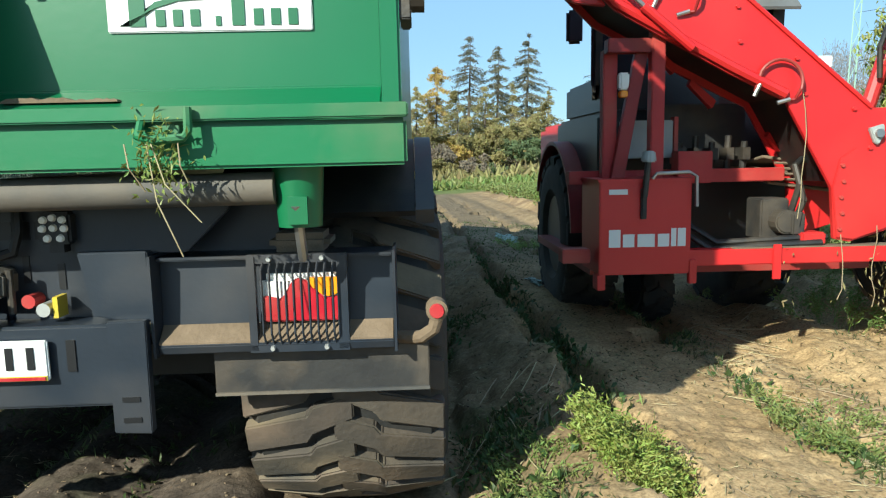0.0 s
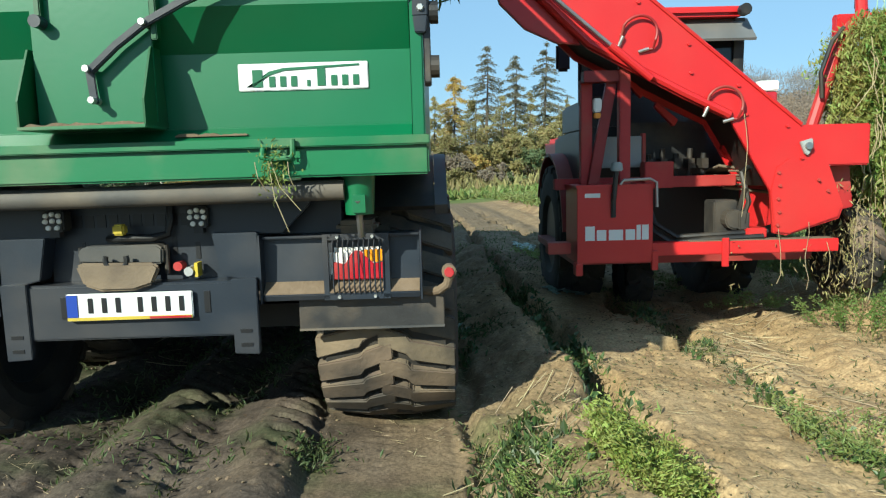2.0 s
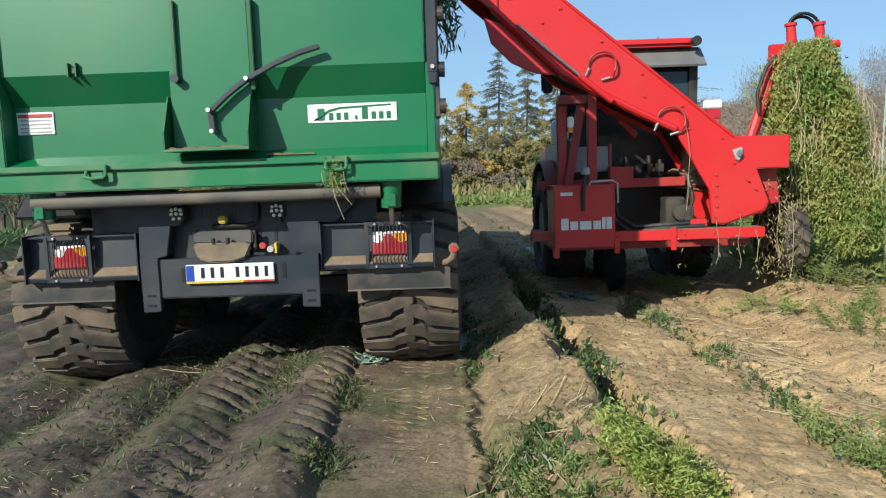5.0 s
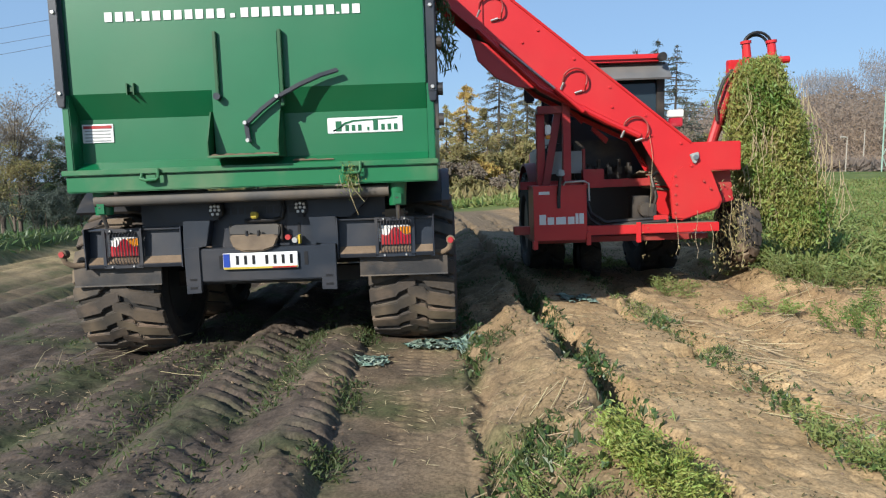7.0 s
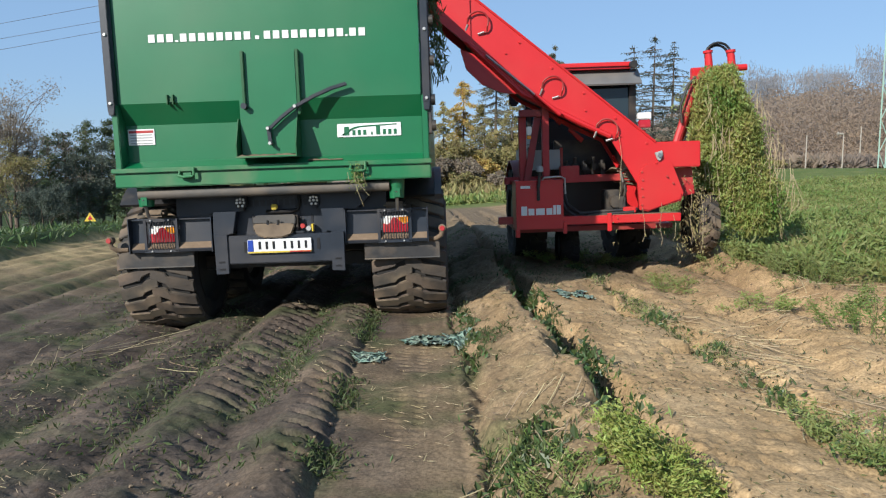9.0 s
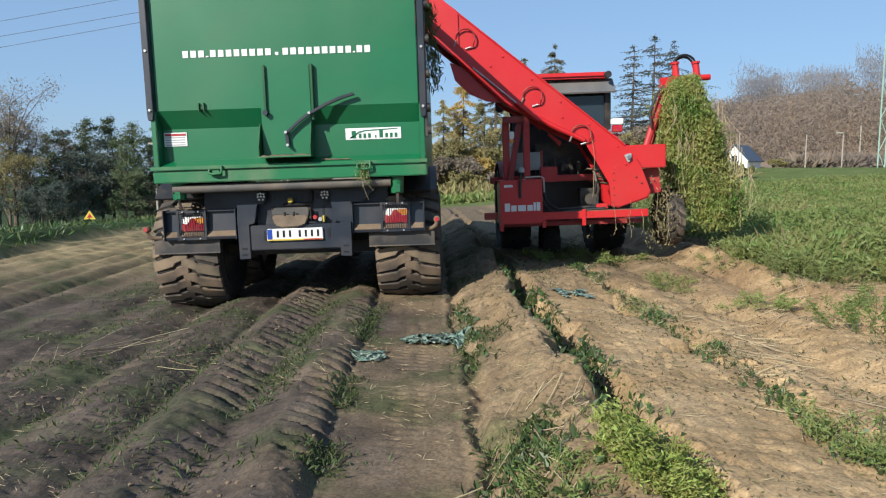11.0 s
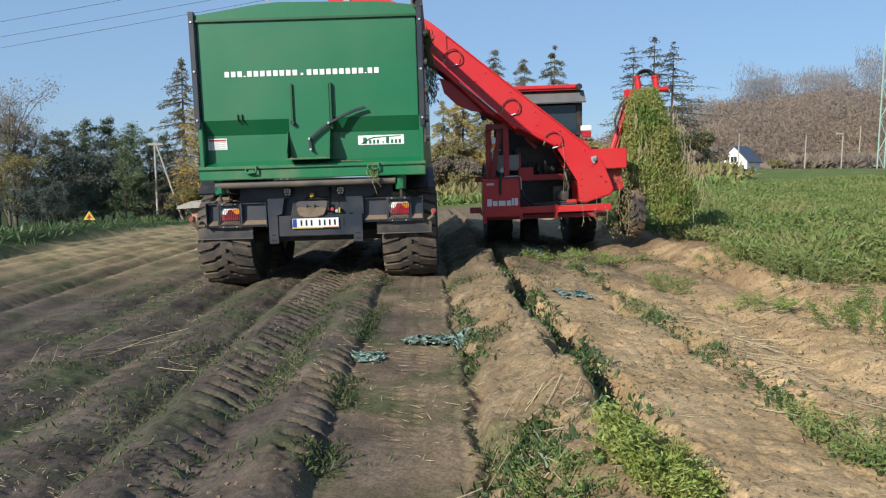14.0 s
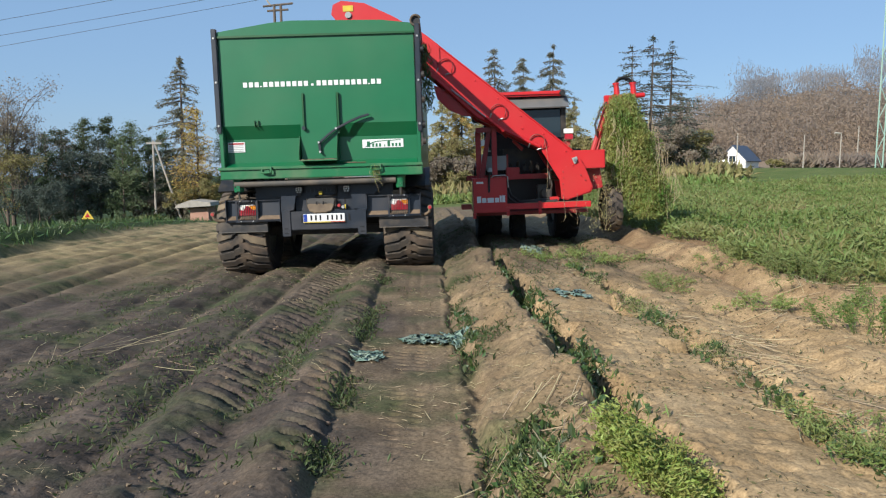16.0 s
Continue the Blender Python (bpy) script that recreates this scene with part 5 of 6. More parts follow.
def trailing_strands():
    """Yellowing stalks and roots caught at the foot of the elevator."""
    P = []
    for i in range(620):
        x0 = rs.choice([1.70, 1.78, 1.86, 1.93, 2.0]) + rs.normal() * 0.03
        P.append((x0, 0.12 + rs.rand() * 0.4, rs.uniform(-0.5, 0.55) * rs.rand() ** 0.3))
    for i in range(22):
        P.append((rs.choice([0.86, 1.22, 1.30, 1.42]) + rs.normal() * 0.03, -0.02 + rs.rand() * 0.05, rs.uniform(-0.28, 0.1)))
    P = np.array(P)
    D = rs.normal(size=P.shape) * 0.5 + np.array([0, 0, -1.0])
    D = D / np.linalg.norm(D, axis=1, keepdims=True) * rs.uniform(0.025, 0.07, (len(P), 1))
    o = tagged(new("trailing_stalks", leaf_mesh("stalk", P, D, across(D) * 0.012, M["straw_leaf"])), "yellowing stalks hanging at the elevator foot", "plants", kind="stuff")
    bm = bmesh.new()
    for x0, z0, L in ((0.93, 1.0, 0.75), (1.20, 0.15, 0.4), (1.40, 0.2, 0.5), (1.56, 0.05, 0.3), (1.75, 0.3, 0.6), (1.88, 0.3, 0.7)):
        tube(bm, [(x0 + 0.012 * math.sin(k * 1.1 + x0 * 19) + 0.006 * (k % 3), 0.02 - 0.01 * (k % 2), z0 - L * k / 6) for k in range(7)], 0.0026, 4)
    part("long_stalk", bm, M["straw"], o)
    return o


M["straw_leaf"] = mat("yellowing_leaf", (0.20, 0.17, 0.07, 1), (0.30, 0.24, 0.11, 1), 0.7, 0, 6, 0.0, vary=0.5)
strands = trailing_strands()


def trailer_tuft():
    """Dark tops caught on the trailer's upper edge, and a clump on the sill hook."""
    P = np.stack([1.38 + 0.05 * rs.normal(size=500) * 0.8, 0.75 + 0.2 * rs.rand(500), 1.35 + 0.9 * rs.rand(500) ** 0.7], 1)
    P[:, 0] += 0.08 * (P[:, 2] < 1.8) * rs.rand(500) - 0.06
    D = rs.normal(size=P.shape) * 0.5 + np.array([0.1, 0, -1.0])
    D = D / np.linalg.norm(D, axis=1, keepdims=True) * rs.uniform(0.06, 0.14, (500, 1))
    o = tagged(new("caught_carrot_tops", leaf_mesh("tops", P, D, across(D) * 0.016, M["weed"])), "dark green tops hanging off the trailer's edge", "plants", kind="stuff")
    Q = np.stack([0.66 + 0.032 * rs.normal(size=260), -0.18 + 0.015 * rs.normal(size=260), 0.50 + 0.05 * rs.normal(size=260)], 1)
    D = rs.normal(size=Q.shape) * 0.7 + np.array([0.05, -0.1, -0.7])
    D = D / np.linalg.norm(D, axis=1, keepdims=True) * rs.uniform(0.012, 0.035, (260, 1))
    c = tagged(new("hook_weed", leaf_mesh("weed", Q, D, across(D) * 0.008, M["haulm"])), "wilted weed clump caught on the sill hook", "plants", kind="stuff")
    bm = bmesh.new()
    for i in range(4):
        x0, sw, L = 0.675 + 0.05 * rs.normal(), 0.12 * rs.rand(), rs.uniform(0.1, 0.30)
        tube(bm, [(x0, -0.20, 0.54), (x0 + sw * 0.3, -0.21, 0.54 - L * 0.5), (x0 + sw, -0.18, 0.54 - L)], 0.002, 4)
    part("stem", bm, M["straw"], c, "pale thin stems")
    return [o, c]


def belt_load():
    """Carrots riding on the head of the elevator."""
    bm = bmesh.new()
    for i in range(70):
        k = rs.rand()
        x, z = -1.25 - 1.0 * k, 2.93 + 0.42 * k + 0.05 * rs.rand()
        a, l = rs.rand() * 6.3, 0.07 + 0.05 * rs.rand()
        y = 0.12 + 0.38 * rs.rand()
        rod(bm, (x, y, z), (x + l * math.cos(a), y + l * math.sin(a), z + 0.02 * rs.normal()), 0.016, 0.006, 6)
    return tagged(new("carrot_heap", finish(bm, M["carrot"])), "muddy orange carrots riding on the elevator belt", "carrots", kind="stuff")


M["carrot"] = mat("muddy_carrot", (0.45, 0.19, 0.07, 1), (0.30, 0.19, 0.11, 1), 0.7, 0, 14, 0.1, DUST, 0.4, vary=0.3)
carrots = belt_load()
tufts = trailer_tuft()
MOVING = [(trailer, TRAILER), (harvester, HARVESTER), (haulm, HARVESTER), (strands, HARVESTER), (carrots, HARVESTER)] + [(o, TRAILER) for o in tufts]


# ---- trees, poles and the distance ----
def lz(x, y):
    return float(land(np.array([x]), np.array([y]))[0])


def conifer(x, y, h, spread, material, label, sparse=1.0, droop=0.25, leaf=0.42, start=0.12, seed=1, base=None, taper=0.7, loose=0.10):
    """Tapered trunk, whorls of drooping limbs, and needle sprays along them."""
    r = np.random.RandomState(seed)
    t = thing("conifer_tree", label, "tree", "trees behind the field")
    t.matrix_basis = pose(x, y, lz(x, y) - 0.2 if base is None else base)
    bm = bmesh.new()
    rod(bm, (0, 0, 0), (0.1, 0, h * 0.6), 0.16 * h / 10, 0.08 * h / 10, 8)
    rod(bm, (0.1, 0, h * 0.6), (0.12, 0, h), 0.08 * h / 10, 0.01, 6)
    part("trunk", bm, M["bark"], t)
    bm = bmesh.new()
    P, D = [], []
    levels = int(h * 2.6)
    for i in range(levels):
        f = start + (1 - start) * (i + r.rand()) / levels
        z, reach = h * f, spread * (1 - f) ** taper * r.uniform(0.55, 1.2) + 0.12
        for k in range(r.randint(3, 6)):
            a = r.uniform(0, 6.283)
            L = reach * r.uniform(0.35, 1.15)
            tip = (L * math.cos(a), L * math.sin(a), z - droop * L + 0.1 * L)
            rod(bm, (0.05, 0, z), tip, 0.035 * h / 10, 0.008, 4)
            for q in range(int((4 + 9 * L) * sparse * 2.0)):
                s = r.uniform(0.15, 1.05)
                P.append((tip[0] * s + r.normal() * loose, tip[1] * s + r.normal() * loose, z + (tip[2] - z) * s + r.normal() * loose - 0.05))
                D.append((math.cos(a) * 0.8 + r.normal() * 0.5, math.sin(a) * 0.8 + r.normal() * 0.5, -0.35 + r.normal() * 0.45))
    tagged(part("branchwork", bm, M["bark"], t), kind="stuff")
    P, D = np.array(P), np.array(D)
    D = D / np.linalg.norm(D, axis=1, keepdims=True) * leaf * r.uniform(0.4, 1.2, (len(P), 1))
    o = new("crown", leaf_mesh("crown", P, D, across(D) * leaf * 0.26, material))
    o.parent = t
    return t


def broadleaf(x, y, h, spread, material, label, n=1500, leaf=0.30, seed=1, low=0.1, name="broadleaf_tree", base=None):
    """Forking limbs with loose leaf clumps round their ends."""
    r = np.random.RandomState(seed)
    t = thing(name, label, "tree" if name.endswith("tree") else "shrub", "trees behind the field")
    t.matrix_basis = pose(x, y, lz(x, y) - 0.2 if base is None else base)
    bm = bmesh.new()
    ends = []
    rod(bm, (0, 0, 0), (0, 0, h * 0.35), 0.14 * h / 8, 0.10 * h / 8, 8)
    part("trunk", bm, M["bark"], t)
    bm = bmesh.new()

    def fork(p, d, L, w, depth):
        q = p + d * L
        rod(bm, p, q, w, w * 0.6, 5)
        if depth == 0 or w < 0.006:
            ends.append(q)
            return
        for k in range(r.randint(2, 4)):
            fork(q, (d + Vector(r.normal(size=3)) * 0.5 + Vector((0, 0, 0.12))).normalized(), L * r.uniform(0.6, 0.85), w * 0.6, depth - 1)
        if depth < 3:
            ends.append(q)

    for k in range(5):
        a = k * 1.257 + r.rand()
        fork(Vector((0, 0, h * (low + 0.30 * r.rand()))), Vector((math.cos(a) * 0.7 * spread / h * 2, math.sin(a) * 0.7 * spread / h * 2, 1)).normalized(), h * 0.27, 0.06 * h / 8, 3)
    tagged(part("branchwork", bm, M["bark"], t), kind="stuff")
    E = np.array([tuple(e) for e in ends])
    P = E[r.randint(0, len(E), n)] + r.normal(size=(n, 3)) * 0.085 * h / 2.6 * np.array([1, 1, 0.8])
    P[:, 2] = np.clip(P[:, 2], 0.15, None)
    D = rand_dirs(n) * leaf * r.uniform(0.4, 1.3, (n, 1))
    o = new("crown", leaf_mesh("crown", P, D, across(D) * leaf * 0.6, material))
    o.parent = t
    return t


sx = lambda u, d: (u - 751) / 1255 * d
sz = lambda v, d: 1.3 + d * math.tan(math.atan((441 - v) / 1255) - radians(6.33))
yellow, olive_l = "yellow autumn larch at the field's far edge", "olive and brown autumn tree behind the field"
# middle group
for u, v, d, sp, m, lab, s, sd in ((815, 138, 66, 5.0, "larch", yellow, 0.9, 3), (872, 84, 74, 5.4, "grey_larch", "thin tall larch with bare upper limbs", 0.42, 4), (922, 102, 74, 6.0, "grey_larch", "tall thinning larch behind the field", 0.6, 5),
                                   (974, 80, 76, 5.6, "grey_larch", "tall narrow larch behind the field", 0.6, 6), (1012, 180, 70, 4.6, "olive", olive_l, 0.7, 8), (852, 178, 62, 5.0, "olive", "olive larch at the field's far edge", 0.7, 9), (780, 180, 64, 4.4, "olive", "olive larch at the field's far edge", 0.7, 10), (900, 175, 66, 5.0, "olive", "olive larch at the field's far edge", 0.6, 11), (948, 170, 68, 5.0, "olive", "olive larch at the field's far edge", 0.6, 12)):
    x = sx(u, d)
    conifer(x, d, sz(v, d) - lz(x, d) + 0.2, sp, M[m], lab, s * 3.4, 0.40, 0.30, 0.03, sd)
for i, (u, v, d, m) in enumerate(((770, 215, 60, "olive"), (800, 235, 58, "twig"), (838, 240, 60, "larch"), (872, 225, 62, "olive"), (905, 200, 66, "olive"), (940, 210, 64, "olive"), (965, 225, 62, "needles"),
                                  (1000, 200, 66, "olive"), (1040, 225, 68, "olive"), (1075, 230, 70, "twig"), (745, 225, 62, "olive"), (885, 265, 56, "twig"), (925, 270, 56, "needles"), (820, 265, 56, "olive"))):
    x = sx(u, d)
    broadleaf(x, d, (sz(v + 34, d) - lz(x, d) + 0.2) * 1.12, 2.6, M[m], olive_l if m != "needles" else "low green shrub behind the field", 8000, 0.24, 20 + i, 0.02)
# large sparse conifer
for u, v, d, sp, s, sd in ((1112, 78, 62, 4.0, 0.30, 32), (1148, 58, 62, 5.6, 0.36, 31), (1182, 70, 63, 6.2, 0.36, 33), (1200, 160, 60, 4.0, 0.5, 34)):
    x = sx(u, d)
    conifer(x, d, sz(v, d) - lz(x, d) + 0.2, sp, M["spruce"], "tall dark conifer with bare drooping limbs", s * 1.5, 0.22, 0.30, 0.10, sd, taper=0.6)
for i, (u, v, d, m) in enumerate(((1120, 230, 60, "olive"), (1165, 215, 60, "twig"), (1205, 225, 62, "olive"), (1240, 245, 70, "twig"), (1085, 240, 62, "olive"), (1256, 258, 80, "twig"), (1375, 278, 82, "olive"), (1400, 272, 84, "twig"))):
    x = sx(u, d)
    broadleaf(x, d, (sz(v, d) - lz(x, d) + 0.2) * 1.08, 2.6, M[m], "brown bare shrub behind the green crop", 7000, 0.20, 50 + i, 0.02, "shrub")
# belt on the road side
for u, v, d, sp, m, s, sd in ((330, 100, 62, 3.0, "olive", 0.8, 61), (355, 190, 60, 3.0, "larch", 0.9, 62), (242, 222, 64, 3.2, "needles", 1.5, 63), (205, 212, 66, 3.4, "needles", 1.6, 64), (160, 214, 64, 3.3, "needles", 1.6, 65),
                              (122, 232, 62, 3.2, "needles", 1.6, 66), (95, 240, 66, 3.0, "needles", 1.5, 67), (60, 262, 60, 2.6, "spruce", 1.5, 68), (270, 245, 66, 2.6, "needles", 1.4, 69), (185, 250, 60, 3.0, "spruce", 1.5, 70),
                              (225, 262, 59, 2.6, "needles", 1.5, 71), (140, 268, 58, 2.6, "spruce", 1.4, 72), (300, 235, 68, 2.6, "needles", 1.3, 73), (410, 200, 66, 2.8, "needles", 1.3, 74), (450, 210, 68, 2.8, "olive", 1.2, 75), (-30, 240, 62, 3, "needles", 1.5, 76)):
    x = sx(u, d)
    if m == "olive":
        conifer(x, d, sz(v, d) - lz(x, d) + 0.2, sp * 1.35, M["grey_larch" if sd == 61 else m], "tall thin spruce with brown lower limbs", s * 2.0, 0.35, 0.30, 0.04, sd)
    else:
        conifer(x, d, sz(v, d) - lz(x, d) + 0.2, sp * 0.95, M[m], "dark green pine in the belt along the road", s * 1.5, -0.25, 0.30, 0.16, sd, taper=0.5, loose=0.17)
for i, (u, v, d, m) in enumerate(((5, 205, 56, "twig"), (35, 235, 58, "twig"), (-40, 215, 58, "twig"), (25, 290, 54, "olive"), (80, 330, 52, "spruce"), (350, 330, 60, "olive"), (385, 320, 62, "olive"), (310, 345, 64, "twig"), (265, 350, 62, "twig"))):
    x = sx(u, d)
    broadleaf(x, d, (sz(v, d) - lz(x, d) + 0.2) * 1.25, 2.8, M[m], "brown leafless tree beside the road" if m == "twig" else olive_l, 7000, 0.15, 80 + i, 0.05)


def tussocks(name, x0, x1, y, n, h, material, label):
    P = np.stack([rs.uniform(x0, x1, n), y + rs.normal(size=n) * 1.5, np.zeros(n)], 1)
    P[:, 2] = land(P[:, 0], P[:, 1]) + rs.rand(n) * h * 0.5
    P, D, W = tuft(P, h, h * 0.35, 1.0)
    tagged(new(name, leaf_mesh(name, P, D, W, material)), label, "plants", kind="stuff")


tussocks("undergrowth", -40, -21.5, 57, 9000, 0.7, M["weed"], "dense low undergrowth below the pines")
tussocks("rough_grass", 0, 20, 46, 5000, 0.55, M["crop"], "rough green grass at the field's end")
tussocks("dry_growth", -2, 24, 55, 4500, 1.0, M["olive"], "dry brown undergrowth below the larches")


tussocks("hillfoot_scrub", 62, 150, 121, 10000, 2.0, M["haze_wood"], "bare brown scrub at the foot of the hillside, paled for haze")


# bare wooded hillside
def hill_wood():
    n = 180000
    x, y = rs.uniform(48, 330, n), rs.uniform(158, 260, n)
    g = land(x, y)
    crown = 8 * vnoise(x * 0.09, y * 0.09) + 4 * vnoise(x * 0.3, y * 0.25) + 2
    P = np.stack([x, y, g + crown * rs.rand(n)], 1)
    D = rand_dirs(n, 0.3) * rs.uniform(0.5, 1.6, (n, 1))
    tagged(new("hillside_wood", leaf_mesh("wood", P, D, across(D) * 0.30, M["haze_wood"])), "bare brown wood on the far hillside, paled for haze", "wood", kind="stuff")
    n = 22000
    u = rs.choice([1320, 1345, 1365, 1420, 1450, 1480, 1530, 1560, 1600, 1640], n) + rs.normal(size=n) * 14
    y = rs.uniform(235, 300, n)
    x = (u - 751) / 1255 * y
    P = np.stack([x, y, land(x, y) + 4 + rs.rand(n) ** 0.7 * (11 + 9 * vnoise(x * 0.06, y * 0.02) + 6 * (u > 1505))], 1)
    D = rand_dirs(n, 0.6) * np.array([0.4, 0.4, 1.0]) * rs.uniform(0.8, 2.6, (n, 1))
    tagged(new("skyline_wood", leaf_mesh("wood", P, D, across(D) * 0.2, M["haze_blue"])), "leafless trees on the skyline, greyed for haze", "wood", kind="stuff")


hill_wood()


def make_house(x, y, base):
    h = thing("house", "small white gabled house with a blue-grey roof", "house")
    h.matrix_basis = pose(x, y, base, 0, 0, -45)
    bm = bmesh.new()
    prism(bm, [(-2.6, 0), (2.6, 0), (2.6, 2.2), (0, 5.0), (-2.6, 2.2)], 0, 7)
    part("wall", bm, M["plaster"], h)
    for s in (-1, 1):
        bm = bmesh.new()
        prism(bm, [(0, 5.2), (0, 5.02), (s * 3.0, 1.85), (s * 3.1, 2.0)], -0.3, 7.3)
        part("roof", bm, M["roof"], h)
    w = part("window", B((-0.6, 0.6, -0.05, 0.02, 1.9, 3.0)), M["glass"], h)
    part("window_frame", B((-0.7, 0.7, -0.08, -0.05, 1.82, 1.9), (-0.7, 0.7, -0.08, -0.05, 3.0, 3.08), (-0.04, 0.04, -0.08, -0.05, 1.9, 3.0)), M["timber"], w)


make_house(sx(1298, 140), 140, sz(304, 140))
d = 60.0
pole = thing("power_pole", "weathered wooden power pole with a leaning stay", "pole")
bm = bmesh.new()
rod(bm, (sx(281, d), d, -3.8), (sx(281, d), d, sz(250, d)), 0.11, 0.08, 8)
part("mast", bm, M["timber"], pole)
bm = bmesh.new()
rod(bm, (sx(331, d), d, -3.8), (sx(283, d), d, sz(252, d)), 0.10, 0.08, 8)
part("stay", bm, M["timber"], pole)
part("cross_arm", B((sx(270, d), sx(296, d), d - 0.1, d + 0.1, sz(256, d), sz(253, d))), M["timber"], pole)

d = 40.0
pole = thing("line_pole", "dark power pole with cross arms and insulators", "pole")
for u in (496, 507):
    bm = bmesh.new()
    rod(bm, (sx(u + 4, d), d, -1.5), (sx(u, d), d, sz(10, d)), 0.10, 0.07, 8)
    part("mast", bm, M["bark"], pole)
for u0, u1, v0, v1 in ((477, 528, 14, 8), (484, 520, 22, 19)):
    bm = bmesh.new()
    rod(bm, (sx(u0, d), d, sz(v0, d)), (sx(u1, d), d, sz(v1, d)), 0.06, n=6)
    part("cross_arm", bm, M["bark"], pole)
bm = bmesh.new()
rod(bm, (sx(490, d), d, sz(12, d)), (sx(480, d), d, sz(-2, d)), 0.05, n=6)
part("lamp_arm", bm, M["timber"], pole)
for v0, slope in ((47, 0.200), (73, 0.192), (92, 0.196)):
    bm = bmesh.new()
    tube(bm, [(sx(u, d), d, sz(v0 - slope * u + 10 * (u / 800) * (1 - u / 800), d)) for u in range(-300, 1101, 100)], 0.011, 5)
    tagged(new("power_line", finish(bm, M["black"])), "thin dark overhead power line", "cable", "power lines")

d = 60.0
mast = thing("lattice_mast", "pale green steel lattice mast", "mast")
for u in (1557, 1570):
    bm = bmesh.new()
    rod(bm, (sx(u, d), d, 0), (sx(u, d), d, sz(-120, d)), 0.06, n=6)
    part("leg", bm, M["pylon"], mast)
for k in range(14):
    bm = bmesh.new()
    a, b2 = (1557, 1570) if k % 2 else (1570, 1557)
    rod(bm, (sx(a, d), d, sz(300 - 30 * k, d)), (sx(b2, d), d, sz(270 - 30 * k, d)), 0.035, n=5)
    part("lattice_bar", bm, M["pylon"], mast)
for k in range(3):
    bm = bmesh.new()
    tube(bm, [(sx(1565 + 60 * q, d), d, sz(25 + 45 * k - 12 * q, d)) for q in range(5)], 0.018, 5)
    tagged(new("power_line", finish(bm, M["black"])), "thin dark overhead power line", "cable", "power lines")

d = 110.0
for u, v0, v1 in ((1426, 238, 272), (1492, 236, 274), (1523, 222, 240), (1306, 236, 262)):
    bm = bmesh.new()
    rod(bm, (sx(u, d), d, sz(v1 + 30, d)), (sx(u, d), d, sz(v0, d)), 0.10, 0.08, 6)
    if u == 1492:
        rod(bm, (sx(u, d), d, sz(v0, d)), (sx(u - 12, d), d, sz(v0 - 1, d)), 0.12, 0.2, 6)
    tagged(new("concrete_post", finish(bm, M["timber"])), "pale concrete post below the hillside", "post", "concrete posts")

# road signs, shed and rubble by the road
for u, v, d, s in ((162, 380, 50, 0.42), (90, 407, 48, 0.34)):
    sg = thing("road_sign", "small yellow triangular warning sign beside the road", "sign", "road signs")
    x, z = sx(u, d), sz(v, d)
    bm = bmesh.new()
    prism(bm, [(x - s, z - s * 0.7), (x + s, z - s * 0.7), (x, z + s * 0.8)], d, d + 0.03)
    board = part("board", bm, M["yellow"], sg)
    bm = bmesh.new()
    prism(bm, [(x - s * 0.45, z - s * 0.42), (x + s * 0.45, z - s * 0.42), (x, z + s * 0.35)], d - 0.008, d - 0.003)
    part("symbol", bm, M["red_lens"], board)
    part("post", B((x - 0.03, x + 0.03, d + 0.03, d + 0.08, lz(x, d) - 0.3, z)), M["steel"], sg)
d = 57.0
sh = thing("shed", "low shed with pinkish wall and grey sheeting", "shed")
x0, x1 = sx(340, d), sx(372, d)
part("wall", B((x0, x1, d, d + 2, -4.2, sz(368, d))), M["shed_wall"], sh)
bm = bmesh.new()
prism(bm, [(sx(318, d), sz(368, d)), (x1 + 0.4, sz(364, d)), (x1 + 0.3, sz(358, d)), (sx(345, d), sz(354, d)), (sx(322, d), sz(362, d))], d - 0.6, d + 2.4)
part("roof", bm, M["timber"], sh)


# ---- weeds, straw and torn film on the field ----
def on_ground(x, y, dz=0.0):
    return np.stack([x, y, height(x, y) + dz], 1)


def strip(n, xc, sx_, y0, y1, seed, gap=0.45, power=1.4):
    """Points scattered along a furrow, in clumps."""
    r = np.random.RandomState(seed)
    y = y0 + (y1 - y0) * r.rand(n * 3) ** power
    x = (xc + r.normal(size=n * 3) * sx_) / 1.077
    keep = vnoise(x * 1.5 + seed, y * 1.9 + seed) > gap
    return x[keep][:n], y[keep][:n]


def weeds(name, spots, ln, wd, material, label, up=0.7, category="weeds"):
    x = np.concatenate([s[0] for s in spots])
    y = np.concatenate([s[1] for s in spots])
    P, D, W = tuft(on_ground(x, y, 0.008), ln, wd, up)
    return tagged(new(name, leaf_mesh(name, P, D, W, material)), label, category, kind="stuff")


